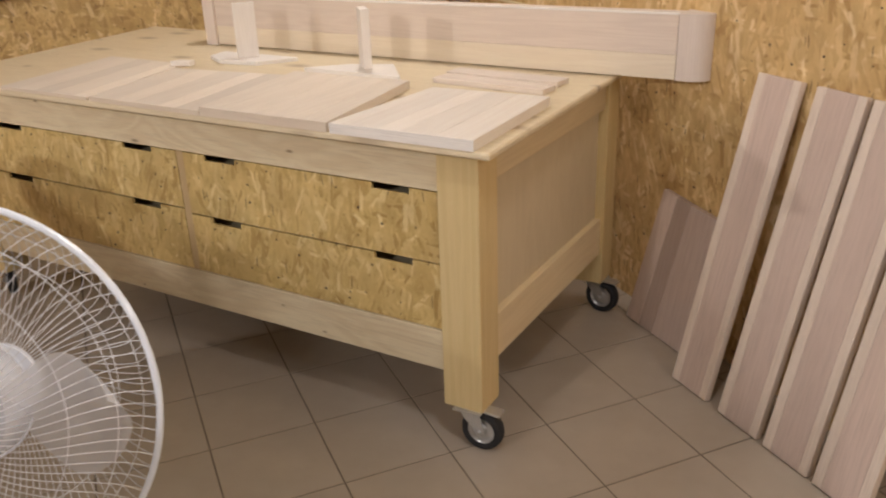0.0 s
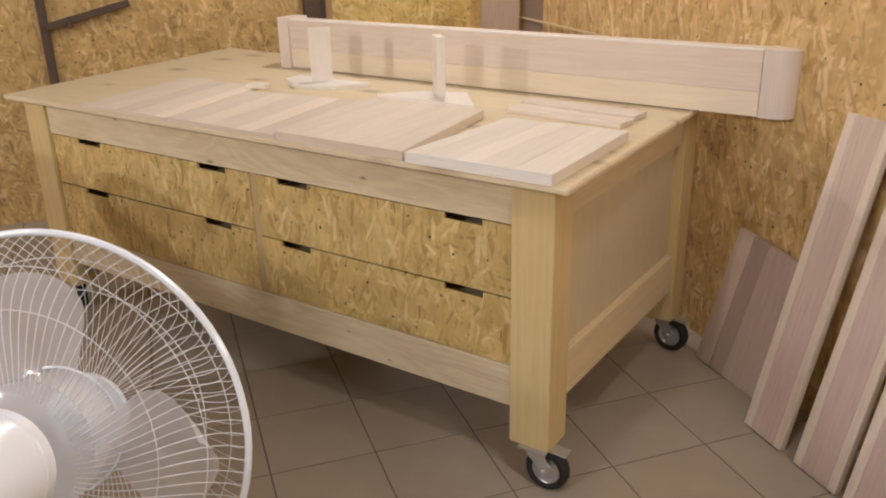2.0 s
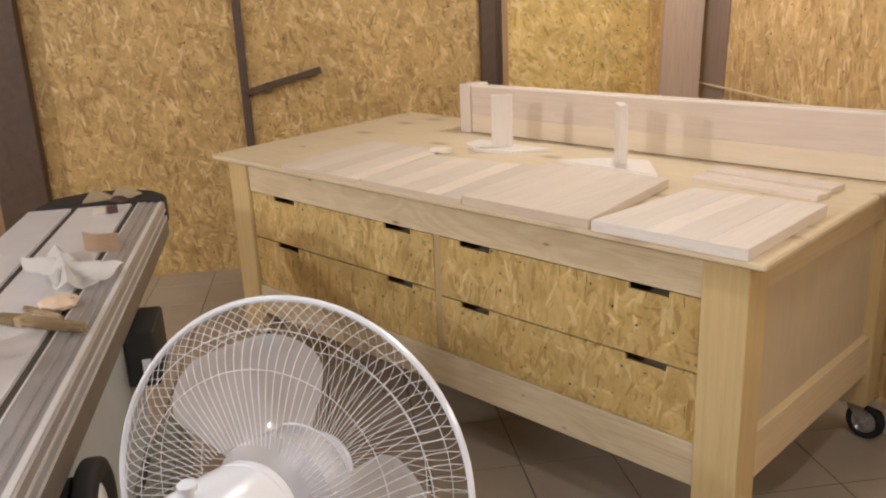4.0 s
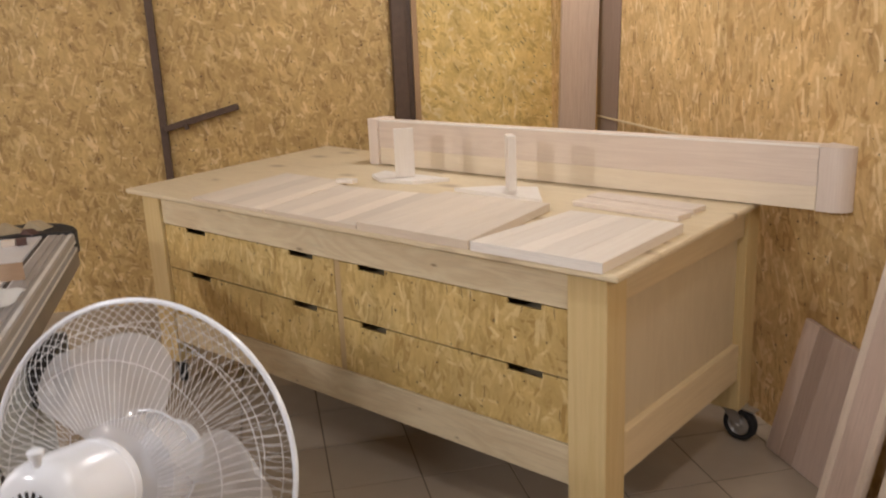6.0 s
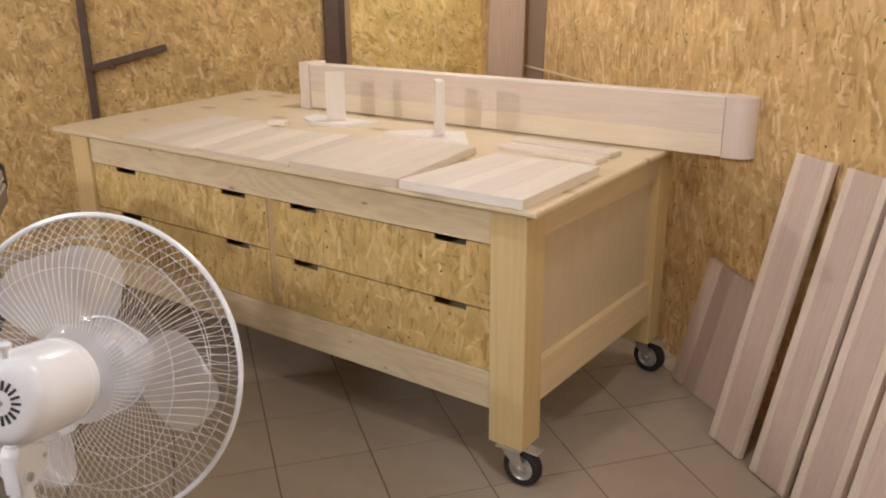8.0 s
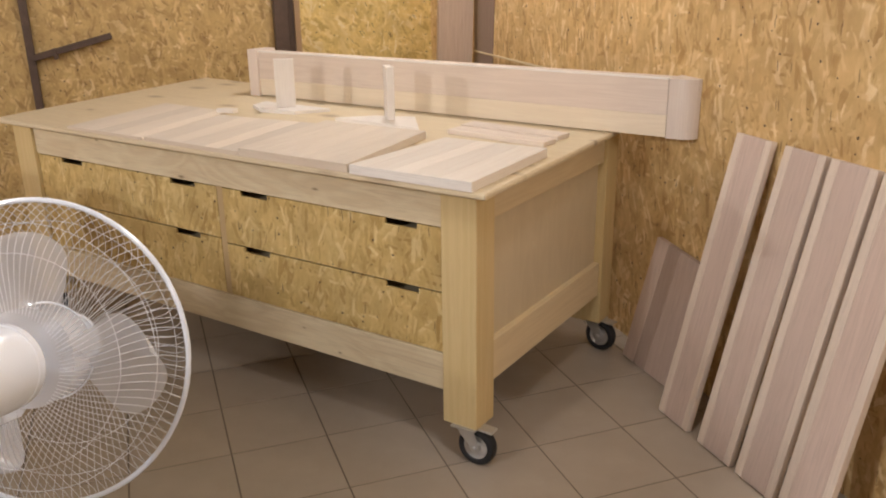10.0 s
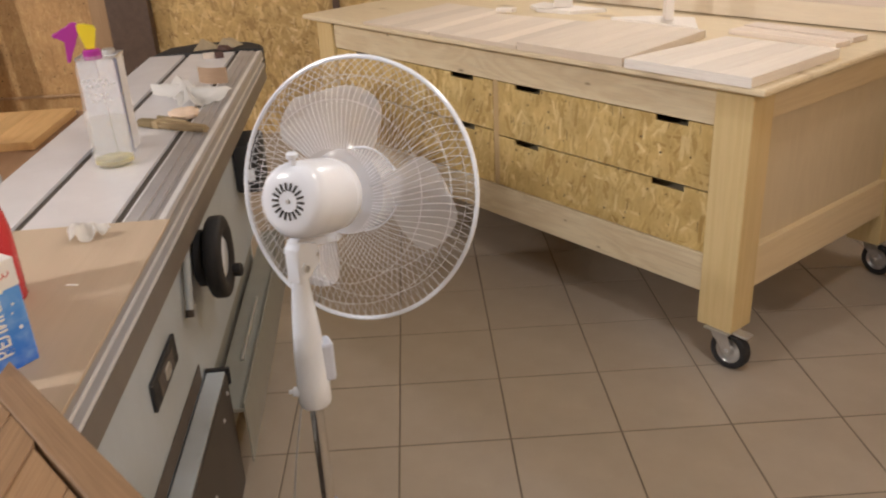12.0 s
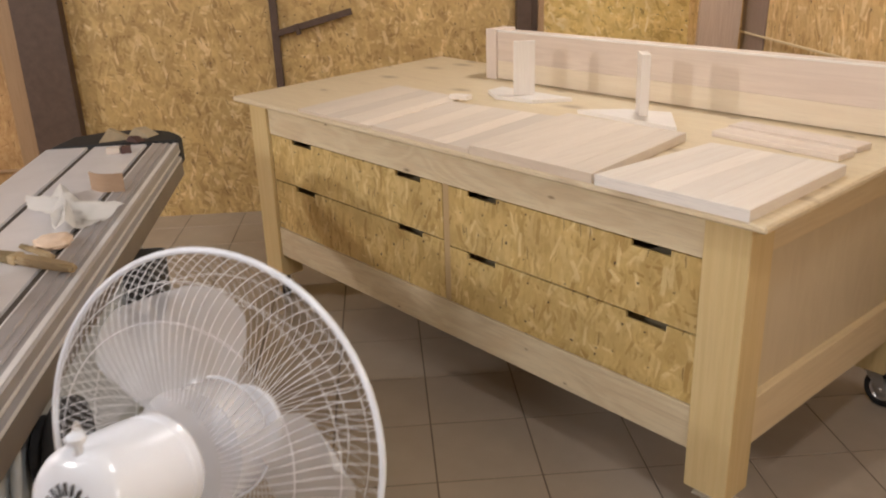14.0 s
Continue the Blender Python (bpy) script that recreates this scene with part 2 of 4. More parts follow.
dark_slot = plain_material("dark_plastic", (0.02, 0.02, 0.022), 0.6)
alu = plain_material("anodised_aluminium", (0.73, 0.725, 0.75), 0.36, 0.15, grime=0.12)
alu_raw = plain_material("bare_aluminium", (0.41, 0.40, 0.41), 0.36, 0.3, grime=0.2)
alu_bright = plain_material("polished_aluminium", (0.80, 0.80, 0.81), 0.3, 0.2)
white_steel = plain_material("white_steel", (0.44, 0.485, 0.52), 0.4, grime=0.18, scale=4.0)
grey_steel = plain_material("grey_green_steel", (0.26, 0.26, 0.23), 0.5, grime=0.2)
board_mat = wood_material("fibreboard", 1, (0.485, 0.385, 0.282), (0.425, 0.333, 0.238), ring=9, pores=0.05)


# ---- building helpers ----
def link_mesh(name, bm, material, smooth=False):
    mesh = bpy.data.meshes.new(name)
    bmesh.ops.recalc_face_normals(bm, faces=bm.faces)
    bm.to_mesh(mesh)
    bm.free()
    mesh.materials.append(material)
    if smooth:
        for p in mesh.polygons:
            p.use_smooth = True
        mesh.set_sharp_from_angle(angle=radians(40))
    return new(name, mesh)


def part(name, bm, material, parent, label="", smooth=False):
    ob = link_mesh(name, bm, material, smooth)
    ob.parent = parent
    return tagged(ob, label) if label else ob


def thing(name, m, label, category, group="", kind=""):
    ob = new(name)
    ob.empty_display_size = 0.05
    ob.matrix_basis = m
    return tagged(ob, label, category, group, kind)


def add_box(bm, x0, x1, y0, y1, z0, z1, bevel=0.0, m=None):
    made = bmesh.ops.create_cube(bm, size=1.0)["verts"]
    for v in made:
        v.co = Vector((x0 + (v.co.x + 0.5) * (x1 - x0), y0 + (v.co.y + 0.5) * (y1 - y0), z0 + (v.co.z + 0.5) * (z1 - z0)))
    if bevel:
        edges = list({e for v in made for e in v.link_edges})
        made = list({v for f in bmesh.ops.bevel(bm, geom=edges, offset=bevel, segments=2, affect="EDGES", profile=0.5)["faces"] for v in f.verts} | {v for v in made if v.is_valid})
    if m is not None:
        bmesh.ops.transform(bm, matrix=m, verts=[v for v in made if v.is_valid])
    return bm


def box(x0, x1, y0, y1, z0, z1, bevel=0.0, m=None):
    return add_box(bmesh.new(), x0, x1, y0, y1, z0, z1, bevel, m)


def add_prism(bm, outline, h0, h1, axes=(0, 1, 2)):
    """A polygon in the plane of the first two axes, drawn out along the third."""
    rings = []
    for h in (h0, h1):
        ring = []
        for a, b in outline:
            p = [0, 0, 0]
            p[axes[0]], p[axes[1]], p[axes[2]] = a, b, h
            ring.append(bm.verts.new(p))
        rings.append(ring)
    bm.faces.new(rings[0])
    bm.faces.new(rings[1])
    k = len(outline)
    for i in range(k):
        bm.faces.new((rings[0][i], rings[0][(i + 1) % k], rings[1][(i + 1) % k], rings[1][i]))
    return bm


def prism(outline, h0, h1, axes=(0, 1, 2), bevel=0.0):
    bm = add_prism(bmesh.new(), outline, h0, h1, axes)
    if bevel:
        bmesh.ops.bevel(bm, geom=bm.edges[:], offset=bevel, segments=1, affect="EDGES")
    return bm


def add_lathe(bm, profile, m=None, steps=32):
    """Radius and height pairs turned round z."""
    rings = []
    for r, z in profile:
        ring = [bm.verts.new((r * math.cos(2 * math.pi * i / steps), r * math.sin(2 * math.pi * i / steps), z)) for i in range(steps)] if r > 1e-6 else [bm.verts.new((0, 0, z))]
        rings.append(ring)
    for a, b in zip(rings, rings[1:]):
        for i in range(steps):
            j = (i + 1) % steps
            if len(a) == 1 and len(b) == 1:
                continue
            if len(a) == 1:
                bm.faces.new((a[0], b[i], b[j]))
            elif len(b) == 1:
                bm.faces.new((a[i], b[0], a[j]))
            else:
                bm.faces.new((a[i], b[i], b[j], a[j]))
    if m is not None:
        bmesh.ops.transform(bm, matrix=m, verts=[v for ring in rings for v in ring])
    return bm


def lathe(profile, m=None, steps=32):
    return add_lathe(bmesh.new(), profile, m, steps)


def add_tube(bm, points, radius, sides=6, closed=False):
    """A round bar along points."""
    pts = [Vector(p) for p in points]
    k = len(pts)
    rings = []
    up = Vector((0, 0, 1))
    for i, p in enumerate(pts):
        ahead = (pts[(i + 1) % k] - pts[i - 1]) if closed or 0 < i < k - 1 else (pts[1] - pts[0] if i == 0 else pts[-1] - pts[-2])
        ahead.normalize()
        side = ahead.cross(up)
        if side.length < 1e-3:
            side = ahead.cross(Vector((1, 0, 0)))
        side.normalize()
        over = side.cross(ahead)
        rings.append([bm.verts.new(p + radius * (math.cos(2 * math.pi * j / sides) * side + math.sin(2 * math.pi * j / sides) * over)) for j in range(sides)])
    pairs = list(zip(rings, rings[1:])) + ([(rings[-1], rings[0])] if closed else [])
    for a, b in pairs:
        for j in range(sides):
            bm.faces.new((a[j], a[(j + 1) % sides], b[(j + 1) % sides], b[j]))
    if not closed:
        bm.faces.new(rings[0][::-1])
        bm.faces.new(rings[-1])
    return bm


def tube(points, radius, sides=6, closed=False):
    return add_tube(bmesh.new(), points, radius, sides, closed)


def structure(name, bm, material, label, category):
    return tagged(link_mesh(name, bm, material), label, category, kind="structure")


# ---- the room ----
RIGHT, LEFT, FAR, NEAR, TOP = 1.0, -7.2, 3.24, -5.2, 2.75
structure("floor", box(LEFT - 0.2, RIGHT + 0.2, NEAR - 0.2, FAR + 0.2, -0.12, -0.0018), grout, "floor slab with dark grout under beige square tiles", "floor")
structure("ceiling", box(LEFT - 0.2, RIGHT + 0.2, NEAR - 0.2, FAR + 0.2, TOP, TOP + 0.1), plaster, "unseen plain ceiling of the workshop, darkened to cut bounce light", "ceiling")
structure("wall_east", box(RIGHT, RIGHT + 0.15, NEAR, FAR, 0, TOP), osb_right, "wall clad in pale golden strand board sheets", "wall")
structure("wall_west", box(LEFT - 0.15, LEFT, NEAR, FAR, 0, TOP), osb_left, "wall clad in reddish brown strand board", "wall")
structure("wall_south", box(LEFT - 0.15, RIGHT + 0.15, NEAR - 0.15, NEAR, 0, TOP), osb_back_darkened, "unseen closing wall behind, strand board darkened to cut bounce light", "wall")
structure("wall_north", box(0.09, RIGHT + 0.15, FAR, FAR + 0.15, 0, TOP), osb_far, "bright yellow strand board wall beside the steel post", "wall")
structure("wall_north_left", box(LEFT - 0.15, -2.99, FAR, FAR + 0.15, 0, TOP), osb_dull, "reddish brown strand board wall beside the gate", "wall")
structure("trim_board", box(-2.99, -2.876, FAR - 0.02, FAR + 0.1, 0, TOP, 0.003), trim_brown, "brown upright board beside the steel gate post", "trim")
structure("trim_strip", box(0.0905, 0.126, FAR - 0.014, FAR - 0.0005, 0, TOP, 0.002), trim_brown, "brown wooden strip between steel post and board wall", "trim")
structure("trim_ledge", box(-5.0, -2.992, FAR - 0.02, FAR - 0.001, 0.335, 0.350, 0.003), trim_brown, "thin brown ledge low on the board wall", "trim")
structure("trim_shelf_strip", box(RIGHT - 0.016, RIGHT - 0.0085, 1.0, 2.49, 1.066, 1.076, 0.002), pine_y, "thin pale wooden strip along the board wall", "trim")

gate = thing("door_1", pose(0, FAR, 0), "double gate with strand board infill in brown steel", "gate", kind="structure")
part("door_leaf", box(-2.61, -1.462, 0.02, 0.07, 0.0, TOP), osb_gate, gate)
part("door_leaf", box(-1.418, -0.04, 0.02, 0.07, 0.0, TOP), osb_gate, gate)
part("post", box(-2.875, -2.61, -0.06, 0.12, 0, TOP, 0.006), steel_brown, gate, "wide brown steel gate post")
post = part("post", box(-0.04, 0.050, -0.05, 0.12, 0, TOP, 0.006), steel_brown, gate, "brown steel gate post")
part("flange", box(0.0505, 0.0895, -0.004, 0.11, 0, TOP, 0.003), steel_brown, post, "set back steel flange")
part("meeting_bar", box(-1.462, -1.418, -0.012, 0.05, 0, TOP, 0.004), steel_brown, gate, "thin brown steel bar between the gate leaves")
lever = part("latch_lever", box(0, 0.45, -0.04, -0.005, -0.018, 0.018, 0.004, pose(-1.43, 0, 1.075, 0, -14, 0)), steel_brown, gate, "brown steel latch lever")
part("pin", box(-0.012, 0.012, -0.05, 0.0, -0.03, 0.03, 0.003, pose(-1.31, 0, 1.095, 0, -14, 0)), steel_brown, lever)


# ---- workbench ----
bench = thing("workbench", BENCH, "large pine workbench with strand board drawers on casters", "workbench")
L, W, TOPZ, LEG0 = 2.385, 1.10, 0.947, 0.137
part("tabletop", prism([(-L - 0.070, -0.038), (0.058, -0.048), (0.022, W + 0.03), (-2.66, 1.355)], TOPZ - 0.020, TOPZ, bevel=0.005), pine_top, bench, "knotty pine top with overhanging edge")
for x0, x1 in ((-0.128, 0.0), (-L, -L + 0.135)):
    for y0, y1 in ((0.0, 0.112), (W - 0.112, W)):
        part("leg", box(x0, x1, y0, y1, LEG0, TOPZ - 0.022, 0.004), pine_z, bench)
part("apron", box(-L + 0.135, -0.128, 0.012, 0.04, 0.803, TOPZ - 0.022, 0.002), pine_x, bench)
part("apron", box(-L + 0.135, -0.128, W - 0.04, W - 0.012, 0.25, TOPZ - 0.022, 0.002), plywood, bench)
part("bottom_rail", box(-L + 0.135, -0.128, 0.012, 0.04, 0.245, 0.375, 0.002), pine_x, bench)
for x0, x1 in ((-0.050, -0.012), (-L + 0.012, -L + 0.050)):
    part("side_rail", box(x0, x1, 0.112, W - 0.112, 0.822, TOPZ - 0.022, 0.002), pine_y, bench)
    part("side_rail", box(x0, x1, 0.112, W - 0.112, 0.262, 0.405, 0.002), pine_y, bench)
for x0, x1 in ((-0.046, -0.036), (-L + 0.036, -L + 0.046)):
    part("side_panel", box(x0, x1, 0.112, W - 0.112, 0.405, 0.822), plywood, bench, "plain plywood end panel")
part("bottom_panel", box(-L + 0.1, -0.1, 0.04, W - 0.04, 0.262, 0.28), plywood, bench)
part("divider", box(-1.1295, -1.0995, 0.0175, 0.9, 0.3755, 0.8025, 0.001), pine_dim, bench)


def drawer_front(x0, x1, z0, z1, notches):
    outline = [(x0, z0), (x1, z0), (x1, z1)]
    for a, b in sorted(notches, reverse=True):
        outline += [(b, z1), (b, z1 - 0.019), (a, z1 - 0.019), (a, z1)]
    outline.append((x0, z1))
    return prism(outline, 0.016, 0.025, axes=(0, 2, 1))


for (x0, x1, z0, z1), notches in (
        ((-1.098, -0.130, 0.588, 0.799), [(-1.005, -0.872), (-0.352, -0.226)]),
        ((-1.098, -0.130, 0.379, 0.582), [(-1.007, -0.880), (-0.358, -0.225)]),
        ((-2.248, -1.131, 0.602, 0.799), [(-2.08, -1.937), (-1.385, -1.245)]),
        ((-2.248, -1.131, 0.379, 0.596), [(-2.08, -1.937), (-1.385, -1.245)])):
    front = part("drawer", drawer_front(x0, x1, z0, z1, notches), osb_drawer, bench, "strand board drawer front with two finger notches")
    part("drawer_box", box(x0 + 0.03, x1 - 0.03, 0.075, 0.75, z0 + 0.01, z1 - 0.05), plywood, front)


def make_caster(parent, m):
    fork = bmesh.new()
    add_box(fork, -0.045, 0.045, -0.04, 0.04, 0.131, 0.137, 0.001, m)
    add_lathe(fork, [(0, 0.131), (0.026, 0.131), (0.028, 0.128), (0.022, 0.125), (0, 0.125)], m, 20)
    for s in (-1, 1):
        b = bmesh.new()
        add_prism(b, [(-0.026, 0.127), (0.034, 0.127), (0.050, 0.080), (0.050, 0.060), (0.042, 0.051), (0.030, 0.053), (0.022, 0.070), (-0.018, 0.108)], s * 0.0235, s * 0.0265, axes=(0, 2, 1))
        bmesh.ops.transform(b, matrix=m, verts=b.verts)
        mesh = bpy.data.meshes.new("side")
        b.to_mesh(mesh)
        b.free()
        fork.from_mesh(mesh)
        bpy.data.meshes.remove(mesh)
    caster = part("caster", fork, zinc, parent, "zinc swivel caster with black rubber wheel", True)
    axle = m @ pose(0.036, 0, 0.066, 90, 0, 0) @ Matrix.Diagonal((1.065, 1.065, 1.15, 1))
    part("tyre", lathe([(0.041, -0.015), (0.050, -0.0175), (0.058, -0.016), (0.062, -0.009), (0.062, 0.009), (0.058, 0.016), (0.050, 0.0175), (0.041, 0.015), (0.041, -0.015)], axle, 40), rubber, caster, "", True)
    part("rim", lathe([(0, -0.021), (0.010, -0.021), (0.012, -0.016), (0.017, -0.007), (0.033, -0.004), (0.038, -0.012), (0.0405, -0.0135), (0.0405, 0.0135), (0.038, 0.012), (0.033, 0.004), (0.017, 0.007), (0.012, 0.016), (0.010, 0.021), (0, 0.021)], axle, 32), zinc, caster, "", True)
    part("axle_bolt", lathe([(0, -0.031), (0.007, -0.031), (0.008, -0.027), (0.008, 0.027), (0.007, 0.031), (0, 0.031)], axle, 12), zinc, caster, "", True)
    part("brake_pedal", box(0.040, 0.092, -0.021, 0.021, 0.134, 0.142, 0.003, m @ pose(0, 0, 0, 0, 3, 0)), zinc, caster)
    return caster


for x, y, turn in ((-0.050, 0.030, 2), (-0.046, W - 0.054, -8), (-L + 0.066, 0.054, 150), (-L + 0.066, W - 0.054, 40)):
    make_caster(bench, pose(x, y, 0, 0, 0, turn))


# ---- things on the workbench ----
def glued_panel(m, outline, thick, staves, label, category, group, grain, planed):
    """A board glued from staves that run from its front edge to its back edge. outline: front left, front right, back right, back left."""
    ob = thing("panel", m, label, category, group)
    a, b, c, d = [Vector(p) for p in outline]
    edge = 0.0
    for share in staves:
        lo, hi = edge + 0.0006, min(1.0, edge + share) - 0.0006
        quad = [a.lerp(b, lo), a.lerp(b, hi), d.lerp(c, hi), d.lerp(c, lo)]
        part("stave", prism([tuple(p) for p in quad], 0, thick, bevel=0.0012), grain, ob)
        edge += share
    part("front_edge", prism([tuple(p) for p in (a + Vector((0, -0.0022)), b + Vector((0, -0.0022)), b + Vector((0, -0.0002)), a + Vector((0, -0.0002)))], 0.0008, thick - 0.0008),
         planed, ob, "planed front edge")
    return ob


PANEL = "glued panel of whitewashed ash lying on the workbench"
ON_BENCH = BENCH @ pose(0, 0, TOPZ)
glued_panel(ON_BENCH, [(-0.435, -0.046), (0.014, -0.047), (-0.003, 0.468), (-0.402, 0.455)], 0.031, (0.13, 0.22, 0.16, 0.24, 0.25), PANEL, "panel", "panels on the bench", ash_y, ash_white)
glued_panel(ON_BENCH, [(-0.930, -0.040), (-0.448, -0.042), (-0.532, 0.522), (-1.015, 0.515)], 0.029, (0.20, 0.25, 0.15, 0.22, 0.18), PANEL, "panel", "panels on the bench", ash_y_rose, ash_edge)
glued_panel(ON_BENCH, [(-1.440, -0.034), (-0.934, -0.040), (-1.020, 0.500), (-1.550, 0.445)], 0.016, (0.24, 0.17, 0.24, 0.15, 0.20), PANEL, "panel", "panels on the bench", ash_y_rose, ash_edge)
glued_panel(ON_BENCH, [(-1.925, -0.030), (-1.458, -0.032), (-1.600, 0.545), (-2.045, 0.560)], 0.012, (0.18, 0.22, 0.2, 0.25, 0.15), PANEL, "thin panel", "panels on the bench", ash_y_rose, ash_edge)


def slat(m, length, depth, label):
    ob = thing("slat", m, label, "slat", "slats on the bench")
    part("board", box(0, length, 0, depth, 0, 0.018, 0.0015), ash_x, ob)
    return ob


slat(ON_BENCH @ pose(-0.512, 0.638, 0, 0, 0, -5.6), 0.432, 0.082, "short pale ash slat lying behind the thick panel")
slat(ON_BENCH @ pose(-0.520, 0.748, 0, 0, 0, -4.0), 0.436, 0.086, "short pale ash slat lying beside the long box")
wedge = thing("offcut", ON_BENCH @ pose(-1.575, 0.510, 0.0122, 0, 0, 20), "small pale ash offcut on the thin panel", "offcut")
part("block", prism([(-0.045, -0.012), (0.040, -0.020), (0.050, 0.012), (-0.020, 0.022)], 0, 0.020, bevel=0.002), ash_y, wedge)


def bracket_piece(m, outline, px, py, wx, wy, label):
    ob = thing("stand_piece", m, label, "stand", "upright stands on the bench")
    part("base", prism(outline, 0, 0.016, bevel=0.001), ash_white, ob)
    part("upright", box(-wx / 2, wx / 2, -wy / 2, wy / 2, 0.016, 0.229, 0.002, pose(px, py, 0, 0, 0, 45)), ash_white_z, ob)
    return ob


bracket_piece(BENCH @ pose(-1.43, 0.73, TOPZ), [(-0.19, -0.02), (-0.075, -0.090), (0.105, -0.065), (0.195, 0.070), (-0.205, 0.080)], 0.0, 0.0, 0.086, 0.022, "pale ash upright on a pointed flat base")
bracket_piece(BENCH @ pose(-0.845, 0.725, TOPZ), [(-0.225, -0.090), (0.218, -0.112), (0.062, 0.085), (-0.10, 0.030)], -0.005, 0.0, 0.032, 0.090, "narrow pale ash upright on a pointed flat base")

bow = thing("bow_box", BENCH @ pose(-1.88, 0.998, TOPZ, 0, 0, -1.3), "long whitewashed ash box with rounded end overhanging the bench", "wooden box")
LEN, DEEP, HI = 2.115, 0.115, 0.213
part("board", box(0.0, LEN, 0, 0.02, 0.0045, HI * 0.40 - 0.0004, 0.001), ash_cream, bow)
part("board", box(0.0, LEN, 0, 0.02, HI * 0.40, HI, 0.001), ash_pink, bow)
part("back_board", box(0.0, LEN, DEEP - 0.02, DEEP, 0.0045, HI, 0.001), ash_x, bow)
part("lid", box(0.0, LEN, 0.0205, DEEP - 0.0205, HI - 0.016, HI - 0.001), ash_x, bow)
part("end_post", box(-0.035, 0.03, -0.012, DEEP, 0, HI + 0.012, 0.002), ash_z, bow)
part("lip", box(0.0, LEN, -0.0025, 0.012, HI + 0.0005, HI + 0.007, 0.001), ash_white, bow, "paler top edge lip")
arc = [(LEN + 0.0025, -0.002)] + [(LEN + 0.045 + 0.062 * math.sin(a), 0.5 * DEEP - (0.5 * DEEP + 0.002) * math.cos(a)) for a in [math.pi * i / 16 for i in range(17)]] + [(LEN + 0.0025, DEEP + 0.002)]
part("rounded_end", prism(arc, 0.002, HI + 0.004, bevel=0.0), ash_z, bow, "rounded turned end block", True)


# ---- boards leaning on the wall ----
ash_pale = wood_material("ash_pale", 2, (0.77, 0.66, 0.565), (0.69, 0.575, 0.48), vary=0.05)
ash_rose = wood_material("ash_rose", 2, (0.655, 0.525, 0.455), (0.56, 0.435, 0.37), vary=0.06)
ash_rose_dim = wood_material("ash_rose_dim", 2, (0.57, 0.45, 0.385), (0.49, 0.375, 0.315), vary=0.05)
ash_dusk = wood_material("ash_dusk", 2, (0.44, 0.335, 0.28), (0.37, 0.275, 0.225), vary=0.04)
STRIPES = ((0.20, ash_pale), (0.62, ash_rose), (0.18, ash_pale))


def leaning_board(y, width, length, foot, label, staves, slide=0.0, drop=0.0, thick=0.024):
    """A board that leans on the wall; slide: how far its head stands to the south of its foot, drop: how much lower its south corner is."""
    lean = math.degrees(math.asin((RIGHT - foot - 0.003) / length))
    m = pose(foot, y, 0.0, 0, lean, 0) @ pose(0, 0, 0, 0, 0, -90)
    ob = thing("board", m, label, "board", "boards leaning on the wall")
    edge = 0.0
    for share, mat in staves:
        lo, hi = width * edge, width * (edge + share) - 0.0004
        outline = [(lo, 0), (hi, 0), (hi + slide, length - drop * (edge + share)), (lo + slide, length - drop * edge)]
        part("stave", prism(outline, -thick, 0, (0, 2, 1), 0.0015), mat, ob)
        edge += share
    return ob


ASH_BOARD = "whitewashed ash board leaning on the strand board wall"
for y, slide in ((0.100, 0.020), (-0.130, 0.018), (-0.328, 0.010), (-0.519, 0.008)):
    leaning_board(y, 0.170, 1.036, 0.785, ASH_BOARD, STRIPES, slide)
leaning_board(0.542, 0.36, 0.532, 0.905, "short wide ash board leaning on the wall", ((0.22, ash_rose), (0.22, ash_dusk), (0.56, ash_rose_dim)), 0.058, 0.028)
ash_brown = wood_material("ash_brown", 2, (0.56, 0.43, 0.33), (0.47, 0.35, 0.26), vary=0.03)
corner_plank = thing("plank", pose(0.812, 2.40, 0.003, 0, 1.8, -4), "tall greyish ash plank standing near the board wall", "plank")
part("stave", box(-0.103, 0.101, -0.02, 0.02, 0.0, 2.60, 0.002), ash_brown, corner_plank)
dark_wood = wood_material("dark_wood", 2, (0.31, 0.225, 0.175), (0.25, 0.175, 0.135), vary=0.03)
dark_plank = thing("plank", pose(0, 0, 0), "dark brown plank standing flat against the board wall", "plank")
part("board", prism([(2.26, 0.0), (2.46, 0.0), (2.46, 2.60), (2.10, 2.60)], RIGHT - 0.008, RIGHT - 0.001, (1, 2, 0), 0.001), dark_wood, dark_plank)


